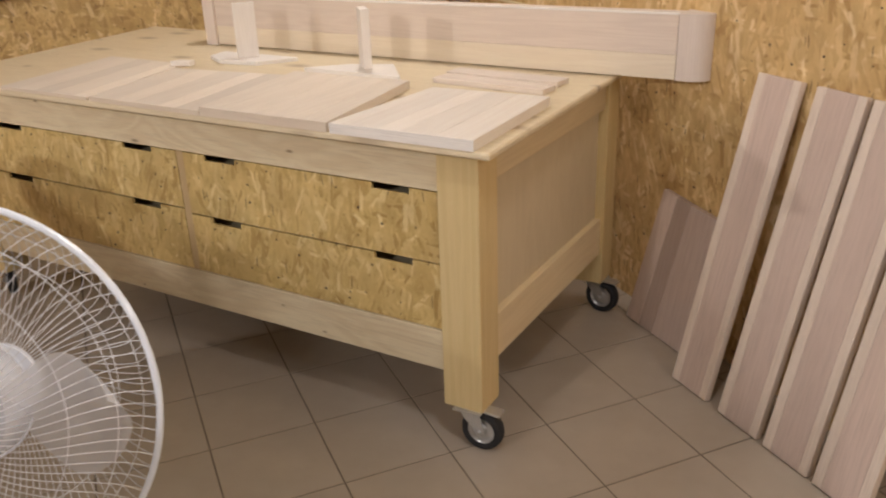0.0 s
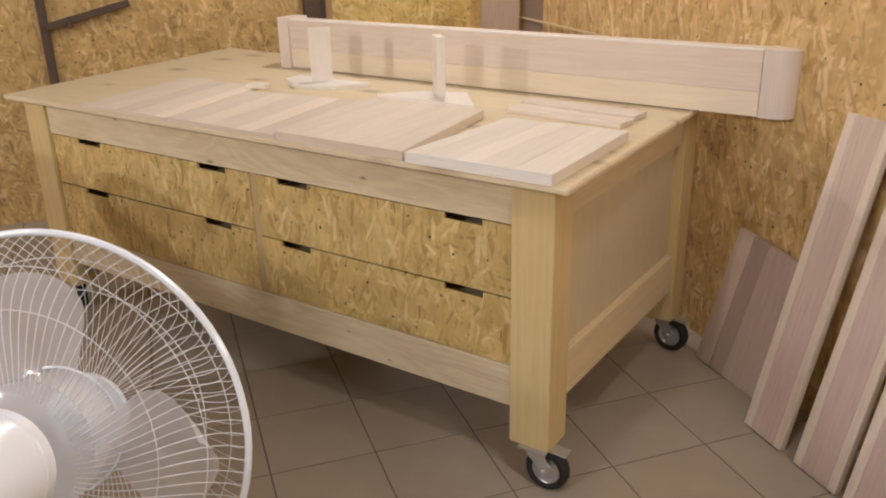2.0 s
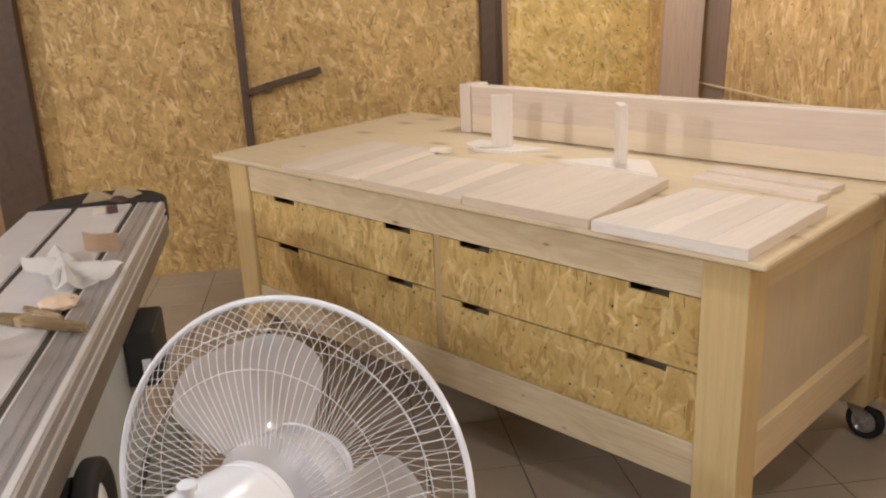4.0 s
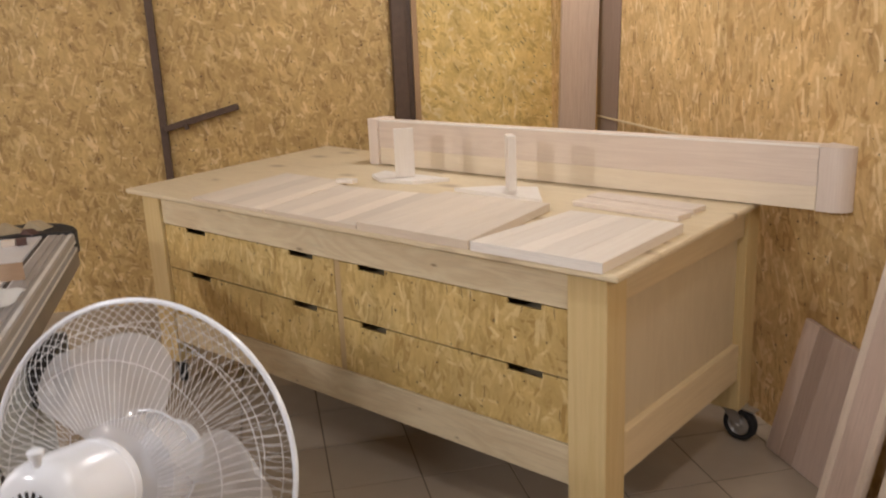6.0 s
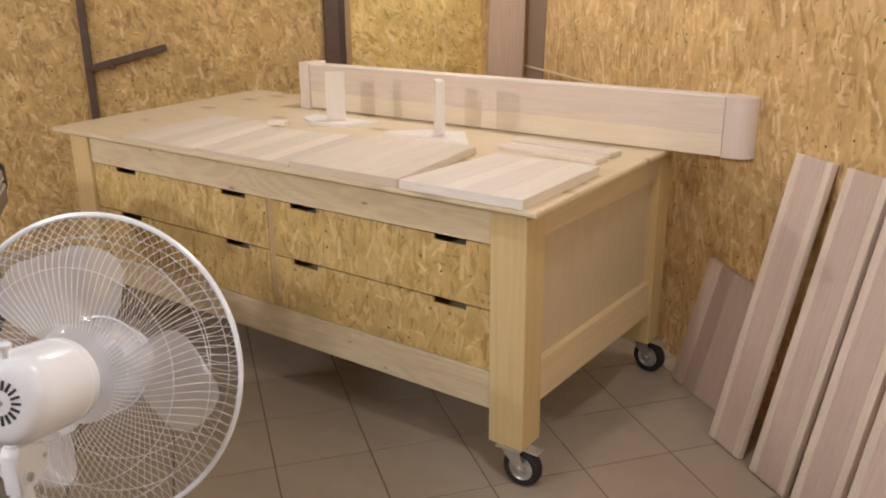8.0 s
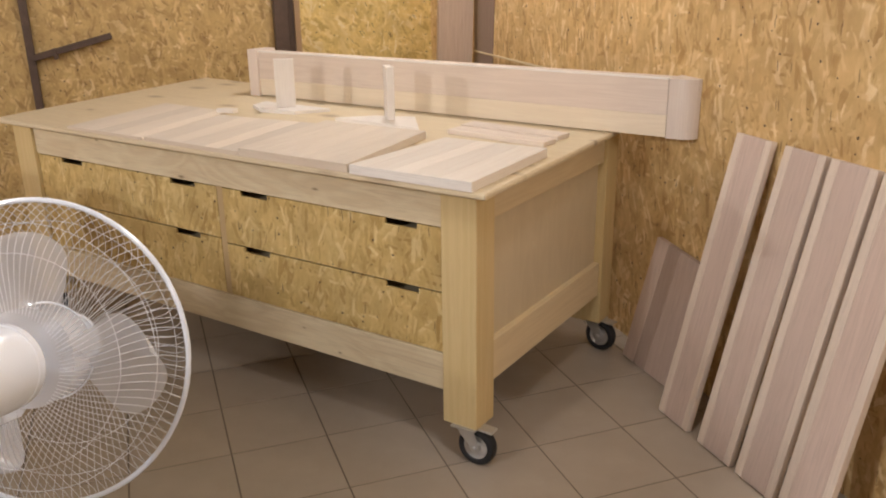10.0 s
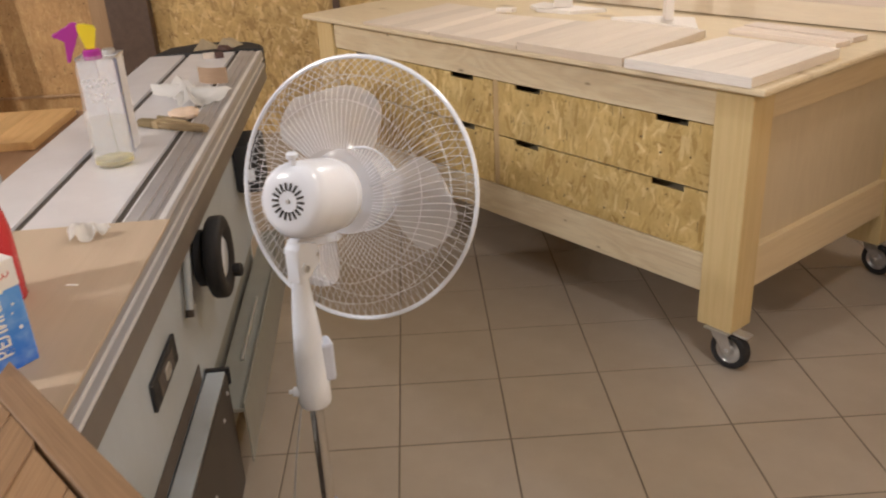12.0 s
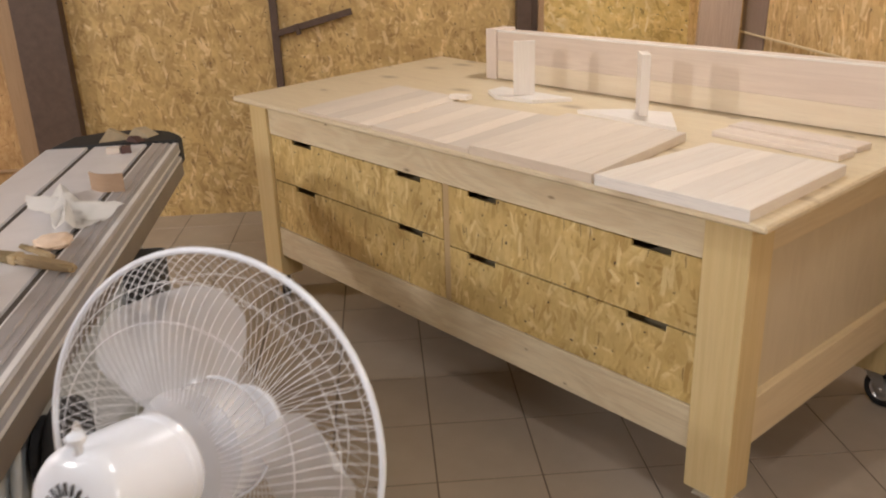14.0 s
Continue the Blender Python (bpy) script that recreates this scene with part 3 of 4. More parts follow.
# ---- pedestal fan ----
def make_fan():
    fan = thing("pedestal_fan", pose(-1.171, -1.060, 0), "white pedestal fan with clear blades facing the workbench", "fan")
    centre, axis = Vector((0.0928, 0.1395, 1.0323)), Vector((0.4131, 0.8751, -0.2499)).normalized()
    head = Matrix.Translation(centre) @ axis.to_track_quat("Z", "Y").to_matrix().to_4x4()
    R = 0.2295

    def guard(name, depth, boss, swirl, hook, count, bulge):
        rings = bmesh.new()
        for rr in (0.86, 0.68):
            z = depth * (1 - ((rr * R - boss) / (R - boss)) ** bulge)
            add_tube(rings, [head @ Vector((rr * R * math.cos(2 * math.pi * i / 64), rr * R * math.sin(2 * math.pi * i / 64), z)) for i in range(64)], 0.0006, 5, True)
        ob = part(name, rings, wire_white, fan, "white wire guard", True)
        pts = []
        for i in range(13):
            s = i / 12
            r, a = boss + (R - boss) * s, swirl * (1 - s) + hook * s ** 4
            pts.append((r * math.cos(a), r * math.sin(a), depth * (1 - s ** bulge)))
        first = part("wire", tube(pts, 0.00054, 4), wire_white, ob, "", True)
        for k in range(count):
            wire = first if k == 0 else new("wire", first.data)
            wire.parent = ob
            wire.matrix_basis = head @ pose(0, 0, 0, 0, 0, 360 * k / count)
        return ob

    guard("rear_guard", -0.075, 0.075, 0.30, 0.20, 96, 2.6)
    guard("front_guard", 0.085, 0.05, -0.22, -0.20, 96, 2.6)
    part("guard_rim", tube([head @ Vector((R * math.cos(2 * math.pi * i / 72), R * math.sin(2 * math.pi * i / 72), 0)) for i in range(72)], 0.0041, 8, True), white_plastic, fan, "", True)
    part("front_boss", lathe([(0, 0.098), (0.03, 0.097), (0.05, 0.088), (0.05, 0.080), (0, 0.080)], head, 32), white_plastic, fan, "", True)
    part("blade_hub", lathe([(0, 0.055), (0.03, 0.054), (0.056, 0.045), (0.072, 0.025), (0.074, -0.035), (0, -0.035)], head, 36), clear_plastic, fan, "clear plastic hub", True)
    part("hub_ring", tube([head @ Vector((0.0745 * math.cos(2 * math.pi * i / 48), 0.0745 * math.sin(2 * math.pi * i / 48), 0.022)) for i in range(48)], 0.0016, 6, True), white_plastic, fan, "", True)
    for k in range(3):
        bm = bmesh.new()
        rows = []
        base = radians(BLADE_TURN + 120 * k)
        for i in range(17):
            s = 1.0 - (1.0 - i / 16) ** 1.6
            r = 0.052 + (0.187 - 0.052) * s
            span = 0.66 + 0.52 * math.sin(math.pi * min(1.0, 0.2 + 0.50 * s))
            lo, hi = -0.45 * span - 0.15 * s, 0.55 * span - 0.1 * s
            shrink = 1.0 if s < 0.62 else math.sqrt(max(0.0, 1.0 - 0.93 * ((s - 0.62) / 0.38) ** 2.4))
            row = []
            for j in range(9):
                u = j / 8 - 0.5
                a = base + (lo + hi) / 2 + (hi - lo) * shrink * u
                z = 0.058 * u * (1.0 - 0.25 * s) * 1.5 + 0.012 * (1 - 4 * u * u)
                row.append(bm.verts.new(head @ Vector((r * math.cos(a), r * math.sin(a), z))))
            rows.append(row)
        for a, b in zip(rows, rows[1:]):
            for j in range(8):
                bm.faces.new((a[j], a[j + 1], b[j + 1], b[j]))
        bmesh.ops.solidify(bm, geom=bm.faces[:], thickness=0.0022)
        part("blade", bm, clear_plastic, fan, "frosted clear plastic blade", True)

    short = head @ Matrix.Diagonal((1.0, 1.0, 0.88, 1.0))
    motor = part("motor_housing", lathe([(0, -0.240), (0.030, -0.240), (0.044, -0.238), (0.053, -0.232), (0.059, -0.221), (0.0615, -0.206), (0.0620, -0.150), (0.0620, -0.122), (0.0600, -0.120),
                                         (0.0600, -0.115), (0.0615, -0.113), (0.0610, -0.098), (0.050, -0.088), (0, -0.086)], short, 48), white_plastic, fan, "glossy white motor housing", True)
    for k in range(18):
        part("vent_slot", box(0.0165, 0.0290, -0.0017, 0.0017, -0.2415, -0.2380, 0.0, short @ pose(0, 0, 0, 0, 0, 20 * k)), dark_slot, motor)
    part("screw", lathe([(0, -0.2425), (0.0035, -0.242), (0.0035, -0.238), (0, -0.238)], short, 12), zinc, motor)
    knob_at = (head @ Matrix.Translation((0.0, 0.0, -0.185))).translation + Vector((0, 0, 0.052))
    part("oscillation_knob", lathe([(0, 0), (0.0065, 0), (0.0065, 0.018), (0.0115, 0.020), (0.012, 0.027), (0.008, 0.030), (0, 0.030)], Matrix.Translation(knob_at) @ Matrix.Diagonal((0.82, 0.82, 0.86, 1)), 16), white_plastic, motor, "", True)
    flat = math.degrees(math.atan2(axis.y, axis.x)) - 90
    turn = pose(0, 0, 0, 0, 0, flat)
    part("neck_plate", prism([(-0.006, 0.988), (0.118, 0.952), (0.132, 0.956), (0.130, 0.970), (0.000, 1.006), (-0.008, 1.001)], -0.010, 0.010, (1, 2, 0), 0.002), white_plastic, fan, "slanting white plate under the motor", True).matrix_basis = turn
    hinge = part("hinge", prism([(-0.016, 0.930), (0.014, 0.930), (0.046, 0.944), (0.052, 0.962), (0.044, 0.982), (-0.004, 1.002), (-0.016, 0.990)], -0.0135, 0.0135, (1, 2, 0), 0.003), white_plastic, fan, "", True)
    hinge.matrix_basis = turn
    part("washer", lathe([(0, -0.0152), (0.0105, -0.0152), (0.0105, 0.0152), (0, 0.0152)], pose(0, 0.0, 0.953, 0, 90, 0), 18), white_plastic, hinge, "", True)
    part("bolt", lathe([(0, -0.019), (0.0060, -0.019), (0.0060, 0.019), (0, 0.019)], pose(0, 0.0, 0.953, 0, 90, 0), 14), zinc, hinge, "", True)
    part("bolt", lathe([(0, -0.0150), (0.004, -0.0150), (0.004, 0.0150), (0, 0.0150)], pose(0, 0.040, 0.962, 0, 90, 0), 14), zinc, hinge, "", True)
    column = bmesh.new()
    prof = [(0.0265, 0.690), (0.0290, 0.695), (0.0290, 0.735), (0.0278, 0.740), (0.0268, 0.79), (0.0236, 0.84), (0.0188, 0.89), (0.0152, 0.925), (0.0140, 0.945), (0.0115, 0.954), (0.0, 0.957)]
    add_lathe(column, [(0, 0.690)] + prof, pose(0, 0, 0), 28)
    col = part("column", column, white_plastic, fan, "white plastic column with switch box", True)
    part("switch_box", box(0.015, 0.040, -0.018, 0.018, 0.735, 0.81, 0.006, pose(0, 0, 0, 0, 0, 20)), button_blue, col, "pale switch plate")
    part("clamp_knob", lathe([(0, 0), (0.013, 0.001), (0.013, 0.018), (0.006, 0.02), (0.006, 0.03), (0, 0.03)], pose(-0.024, -0.008, 0.72, 0, -90, 0) @ Matrix.Diagonal((0.7, 0.7, 0.6, 1)), 16), white_plastic, col, "", True)
    part("pole", lathe([(0, 0.42), (0.0125, 0.42), (0.0125, 0.700), (0, 0.700)], pose(0, 0, 0), 20), chrome, fan, "chrome tube", True)
    part("collar", lathe([(0, 0.40), (0.021, 0.40), (0.021, 0.462), (0.016, 0.470), (0, 0.470)], pose(0, 0, 0), 24), button_blue_dark, fan, "blue plastic collar", True)
    part("lower_pole", lathe([(0, 0.02), (0.0155, 0.02), (0.0155, 0.40), (0, 0.40)], pose(0, 0, 0), 20), chrome, fan, "", True)
    part("base", lathe([(0, 0), (0.19, 0), (0.195, 0.006), (0.185, 0.016), (0.06, 0.030), (0.03, 0.05), (0, 0.05)], pose(0, 0, 0), 48), white_plastic, fan, "round white foot", True)
    pts = [Vector((-0.022 - 0.045 * math.sin(math.pi * s) , -0.01 - 0.02 * s, 0.70 - 0.67 * s)) for s in [i / 14 for i in range(15)]]
    part("power_cord", tube(pts, 0.0018, 6), cord_grey, fan, "thin pale power cord", True)
    return fan


def frosted(name, tint, clear):
    n = Nodes(name)
    a = n.node("ShaderNodeBsdfTransparent", {0: (1, 1, 1, 1)})
    b = n.node("ShaderNodeBsdfPrincipled", {"Base Color": (*tint, 1), "Roughness": 0.10})
    t = n.node("ShaderNodeBsdfTranslucent", {0: (*tint, 1)})
    m = n.node("ShaderNodeMixShader", {0: 0.35, 1: b.outputs[0], 2: t.outputs[0]})
    m = n.node("ShaderNodeMixShader", {0: clear, 1: m.outputs[0], 2: a.outputs[0]})
    shine = n.node("ShaderNodeBsdfGlossy", {"Color": (1, 1, 1, 1), "Roughness": 0.07})
    m = n.node("ShaderNodeMixShader", {0: 0.06, 1: m.outputs[0], 2: shine.outputs[0]})
    n.node("ShaderNodeOutputMaterial", {"Surface": m.outputs[0]})
    return n.material


BLADE_TURN = 68
cord_grey = plain_material("grey_cord", (0.42, 0.42, 0.42), 0.5)
clear_plastic = frosted("frosted_plastic", (0.90, 0.92, 0.97), 0.52)
button_blue = plain_material("pale_blue_plastic", (0.66, 0.72, 0.86), 0.35)
button_blue_dark = plain_material("blue_plastic", (0.16, 0.30, 0.62), 0.4)
make_fan()


# ---- sliding table saw ----
def make_saw():
    saw = thing("sliding_table_saw", pose(-1.535, 0, 0, 0, 0, 3.0), "panel saw with slotted aluminium sliding table and white body", "table saw")
    y0, y1 = -2.2, 1.30
    Z = 0.90

    def rail(name, x0, x1, z0, mat, label=""):
        return part(name, box(x0, x1, y0, y1, z0, Z, 0.0015), mat, saw, label)

    rail("carriage_slab", -0.465, -0.322, Z - 0.03, alu, "white anodised aluminium slab")
    rail("carriage_slab", -0.298, -0.114, Z - 0.03, alu)
    part("slot_bed", box(-0.46, -0.09, y0, y1, Z - 0.125, Z - 0.032), slot_brown, saw, "dark bed under the slots")
    edge = [(-0.092, 0.90), (-0.060, 0.90), (-0.058, 0.8965), (-0.050, 0.8965), (-0.048, 0.899), (-0.036, 0.899), (-0.034, 0.894), (-0.022, 0.894), (-0.020, 0.896), (-0.004, 0.896), (0.0, 0.892),
            (0.0, 0.862), (-0.008, 0.858), (-0.008, 0.848), (0.002, 0.844), (0.002, 0.775), (-0.03, 0.770), (-0.092, 0.770)]
    part("edge_profile", prism(edge, y0, y1, (0, 2, 1)), alu_raw, saw, "ridged bare aluminium edge profile")
    for x0, x1, z0, z1 in ((-0.0905, -0.0860, 0.9004, 0.9012), (-0.0190, -0.0060, 0.8964, 0.8970), (0.0004, 0.0016, 0.8620, 0.8700), (0.0024, 0.0034, 0.8340, 0.8430)):
        part("edge_strip", box(x0, x1, y0, y1, z0, z1), alu_bright, saw, "bright worn aluminium ridge")
    part("side_band", box(0.0026, 0.0042, y0, y1, 0.776, 0.832, 0.0006), band_grey, saw, "dull grey side band")
    for x0, x1 in ((-0.3218, -0.2982), (-0.1138, -0.0922)):
        part("slot_strip", box(x0, x1, y0, y1, Z - 0.125, Z - 0.009), slot_brown, saw, "dark dusty slot")
    cap = [(-0.46, y1 + 0.001), (0.0, y1 + 0.001), (-0.002, y1 + 0.10), (-0.06, y1 + 0.19), (-0.16, y1 + 0.25), (-0.30, y1 + 0.25), (-0.42, y1 + 0.17)]
    part("end_cap", prism(cap, 0.80, 0.905, bevel=0.012), rubber, saw, "black rounded end cap", True)
    body = part("body", box(-0.44, -0.035, y0, 0.62, 0.34, 0.768, 0.006), white_steel, saw, "white painted steel side")
    # added block, set back out of sight, that stops light passing under the far end
    part("rear_frame", box(-0.42, -0.125, 0.621, 1.05, 0.0, 0.768, 0.004), white_steel, saw, "unseen block added under the far end to keep light off the floor")
    part("latch_plate", box(-0.036, -0.026, -0.888, -0.676, 0.573, 0.640, 0.004), dark_slot, body, "black recessed latch")
    part("latch_recess", box(-0.0265, -0.0245, -0.845, -0.720, 0.584, 0.628, 0.001), slot_brown, body)
    part("latch_grip", box(-0.030, -0.020, -0.800, -0.760, 0.592, 0.620, 0.004), zinc, body)
    part("shelf", box(-0.036, 0.045, -0.445, 0.80, 0.262, 0.275, 0.002), grey_steel, saw, "grey green steel shelf")
    part("shelf_lip", box(0.045, 0.050, -0.445, 0.80, 0.10, 0.290, 0.001), grey_steel, saw, "grey steel skirt")
    part("shelf_rail", box(0.008, 0.016, -0.20, 0.20, 0.276, 0.284, 0.002), zinc, saw)
    part("plinth", box(-0.42, -0.055, y0, 0.62, 0.0, 0.339, 0.004), grey_steel, saw, "dark grey green plinth")
    part("main_table", box(-1.05, -0.49, -1.7, 0.55, 0.845, 0.868, 0.003), table_brown, saw, "brown side table of the saw")
    part("table_leg", box(-0.95, -0.55, -1.5, 0.30, 0.0, 0.844, 0.004), white_steel, saw, "white cabinet under the side table")
    cabinet = part("side_box", box(-0.034, 0.022, y0, -0.46, 0.05, 0.395, 0.004), steel_dark, saw, "black side box with white top")
    part("box_lid", box(-0.028, 0.018, y0, -0.462, 0.396, 0.402, 0.001), white_steel, cabinet, "white top plate")
    part("box_bracket", box(-0.034, 0.028, -0.460, -0.448, 0.36, 0.408, 0.002), dark_slot, cabinet)
    # dark strip on the steel side: the soft shade above the lid, as colour
    part("gap", box(-0.0345, -0.032, y0, -0.50, 0.403, 0.452), slot_brown, saw, "dark strip for the shade over the side box")
    for y in (-0.50, -0.58, -0.78):
        part("stud", lathe([(0, 0), (0.006, 0), (0.005, 0.004), (0, 0.005)], pose(0.022, y, 0.36 - 0.35 * (-0.50 - y), 0, 90, 0), 12), zinc, cabinet)
    hub = pose(-0.014, -0.362, 0.678, 0, 90, 0) @ Matrix.Diagonal((1.06, 1.06, 0.68, 1))
    wheel = part("handwheel", lathe([(0.046, 0.040), (0.088, 0.036), (0.096, 0.044), (0.099, 0.055), (0.099, 0.085), (0.096, 0.094), (0.088, 0.100), (0.066, 0.098), (0.050, 0.080), (0.046, 0.040)], hub, 48), rubber, saw, "thick black handwheel", True)
    part("back_wheel", lathe([(0, -0.012), (0.060, -0.012), (0.068, -0.004), (0.068, 0.024), (0.060, 0.032), (0.040, 0.040), (0, 0.040)], hub, 40), rubber, wheel, "smaller black wheel behind", True)
    part("wheel_disc", lathe([(0, 0.074), (0.050, 0.074), (0.052, 0.082), (0.044, 0.088), (0, 0.090)], hub, 36), white_plastic, wheel, "white disc", True)
    part("shaft", lathe([(0, -0.05), (0.016, -0.05), (0.016, 0.04), (0, 0.04)], hub, 20), zinc, wheel, "", True)
    part("crank_grip", lathe([(0, 0.09), (0.012, 0.09), (0.017, 0.105), (0.017, 0.125), (0.012, 0.132), (0, 0.133)], hub @ pose(0.060, 0.050, 0), 20), rubber, wheel, "", True)
    strut = part("strut", tube([(-0.020, -0.468, 0.755), (-0.020, -0.500, 0.690), (-0.020, -0.538, 0.618)], 0.0095, 14), white_steel, saw, "white strut beside the handwheel", True)
    part("strut_foot", tube([(-0.020, -0.536, 0.622), (-0.020, -0.544, 0.606)], 0.0105, 14), steel_dark, strut, "dark strut foot", True)
    switch = part("switch_box", box(-0.034, 0.052, 0.40, 0.60, 0.575, 0.745, 0.012), dark_slot, saw, "tall black switch box", True)
    part("switch_plate", box(0.010, 0.034, 0.397, 0.401, 0.62, 0.66, 0.001), white_plastic, switch, "small white plate")
    return saw


band_grey = plain_material("band_grey", (0.20, 0.175, 0.155), 0.42, 0.2, grime=0.25)
slot_brown = plain_material("dusty_slot_and_shade", (0.105, 0.088, 0.075), 0.85, grime=0.3)
table_brown = wood_material("brown_table", 1, (0.34, 0.20, 0.11), (0.27, 0.15, 0.08), ring=6, pores=0.1)
steel_dark = plain_material("dark_brown_steel", (0.045, 0.036, 0.030), 0.45, grime=0.3)
make_saw()



# ---- things on the saw ----
def glassy(name, tint, rough=0.08, clear=0.75):
    """Thin clear plastic: mostly see-through, with gloss."""
    n = Nodes(name)
    a = n.node("ShaderNodeBsdfTransparent", {0: (*tint, 1)})
    b = n.node("ShaderNodeBsdfPrincipled", {"Base Color": (*tint, 1), "Roughness": rough})
    m = n.node("ShaderNodeMixShader", {0: clear, 1: b.outputs[0], 2: a.outputs[0]})
    n.node("ShaderNodeOutputMaterial", {"Surface": m.outputs[0]})
    return n.material


clear_bottle = glassy("clear_bottle", (0.97, 0.97, 0.98), 0.03, 0.80)
glint_plastic = frosted("glint_plastic", (0.97, 0.97, 0.97), 0.25)
pale_liquid = glassy("pale_liquid", (0.95, 0.95, 0.92), 0.1, 0.90)
yellow_liquid = glassy("yellow_liquid", (0.92, 0.86, 0.50), 0.1, 0.7)
red_bottle = plain_material("red_plastic", (0.55, 0.035, 0.045), 0.25, grime=0.1)
milky = frosted("milky_plastic", (0.93, 0.91, 0.87), 0.14)
jar_plastic = frosted("jar_plastic", (0.90, 0.84, 0.88), 0.55)
green_cap = plain_material("green_plastic", (0.05, 0.20, 0.10), 0.4)
purple = plain_material("purple_plastic", (0.42, 0.04, 0.33), 0.35)
yellow = plain_material("yellow_plastic", (0.85, 0.68, 0.04), 0.35)
tin_white = plain_material("white_tin", (0.70, 0.71, 0.74), 0.3, grime=0.06)
tin_dark = plain_material("tin_seam", (0.16, 0.17, 0.24), 0.4)
cloth = plain_material("white_cloth", (0.97, 0.955, 0.93), 0.9, grime=0.03, scale=30, bump=0.001)
brush_wood = wood_material("brush_wood", 0, (0.44, 0.34, 0.205), (0.33, 0.24, 0.13), ring=60)
tool_wood = wood_material("tool_wood", 0, (0.36, 0.22, 0.11), (0.25, 0.14, 0.06))
bristle = plain_material("bristle", (0.24, 0.18, 0.09), 0.8, grime=0.3, scale=60, bump=0.002)
wad_paper = plain_material("beige_card", (0.50, 0.41, 0.27), 0.8, grime=0.3, scale=30, bump=0.002)
sponge = plain_material("peach_sponge", (0.80, 0.63, 0.49), 0.9, grime=0.2, scale=40, bump=0.002)
veneer = wood_material("veneer", 0, (0.43, 0.305, 0.21), (0.37, 0.255, 0.17), pores=0.1)
block_dark = wood_material("block_dark", 0, (0.13, 0.075, 0.065), (0.09, 0.05, 0.045))
def carton_print(name):
    """Printed blue that deepens towards the foot of the carton, with faint paler clouds."""
    n = Nodes(name)
    c = n.coords()
    z = n.node("ShaderNodeSeparateXYZ", {0: c}).outputs[2]
    colour = n.ramp(n.node("ShaderNodeMapRange", {0: z, 1: 0.0, 2: 0.155, 3: 0.0, 4: 1.0}).outputs[0], [(0.0, (0.025, 0.16, 0.74)), (0.45, (0.06, 0.27, 0.78)), (1.0, (0.17, 0.42, 0.84))])
    cloud = n.ramp(n.noise(c, 38.0, 3.0), [(0.45, (0, 0, 0)), (0.75, (0.45, 0.45, 0.45))])
    colour = n.mix(cloud, colour, (0.42, 0.62, 0.92, 1))
    return n.finish(colour, 0.4)


carton_blue = carton_print("carton_blue")
carton_navy = plain_material("carton_navy", (0.03, 0.06, 0.28), 0.4, grime=0.2, scale=14)
carton_white = plain_material("carton_white", (0.82, 0.81, 0.80), 0.4, grime=0.05)
carton_red = plain_material("carton_red", (0.60, 0.04, 0.05), 0.4)
oak_x = wood_material("oak_rail", 0, (0.315, 0.200, 0.115), (0.22, 0.133, 0.073), ring=30, rough=0.45, vary=0.05)
oak_y = wood_material("oak_stave", 0, (0.325, 0.200, 0.108), (0.24, 0.142, 0.074), ring=30, rough=0.45, vary=0.12)
oak_light = wood_material("oak_light", 1, (0.66, 0.42, 0.19), (0.55, 0.32, 0.125), ring=16, rough=0.45, vary=0.10)
plank_brown = wood_material("plank_brown", 2, (0.24, 0.14, 0.09), (0.17, 0.095, 0.06), ring=10)
strip_grey = plain_material("dull_strip", (0.16, 0.13, 0.11), 0.5)
SAWTOP = 0.90
SHEET = 0.907

sheet = thing("fibreboard_sheet", pose(-1.535, 0, 0, 0, 0, 3.0), "thin brown fibreboard sheet lying on the sliding table", "sheet")
part("board", box(-0.47, 0.012, -1.95, -0.675, SAWTOP, SHEET, 0.001), board_mat, sheet)

# spray bottle
spray = thing("spray_bottle", pose(-1.737, -0.235, SAWTOP, 0, 0, 20) @ Matrix.Diagonal((1.02, 1.02, 0.955, 1)), "clear spray bottle with yellow and purple trigger head", "spray bottle")
ribs = [(0, 0.0), (0.040, 0.0), (0.047, 0.006), (0.049, 0.02)]
for k in range(24):
    z = 0.03 + k * 0.0095
    ribs.append((0.0495 - 0.0002 * k, z))
ribs += [(0.0445, 0.262), (0.040, 0.274), (0.026, 0.284), (0.015, 0.292), (0.015, 0.304)]
shell = lathe(ribs, None, 48)
for v in shell.verts:
    if 0.025 < v.co.z < 0.255:
        a = math.atan2(v.co.y, v.co.x)
        grow = 1.0 + 0.030 * math.sin(8 * a) * math.sin(v.co.z * 210) + 0.012 * math.sin(3 * a + 40 * v.co.z)
        v.co.x, v.co.y = v.co.x * grow, v.co.y * grow
bottle = part("bottle", shell, clear_bottle, spray, "dimpled clear plastic bottle", True)
part("liquid", lathe([(0, 0.018), (0.0440, 0.018), (0.0455, 0.022), (0.0455, 0.125), (0, 0.125)], None, 28), pale_liquid, bottle, "nearly clear liquid", True)
part("residue", lathe([(0, 0.003), (0.038, 0.003), (0.0455, 0.008), (0.0455, 0.0175), (0, 0.0175)], None, 28), yellow_liquid, bottle, "pale yellow residue at the bottom", True)
# whitish bumps added for the speckled highlights on the dimpled plastic
dots = bmesh.new()
for row, (z, count) in enumerate(((0.232, 5), (0.219, 6), (0.196, 4), (0.181, 4))):
    for k in range(count):
        a = radians(-135 + 17 * k + 6 * row)
        bmesh.ops.create_icosphere(dots, subdivisions=2, radius=0.0036, matrix=Matrix.Translation((0.0462 * math.cos(a), 0.0462 * math.sin(a), z)))
part("embossed_dots", dots, glint_plastic, bottle, "glossy whitish bumps for the glints on the dimples", True)
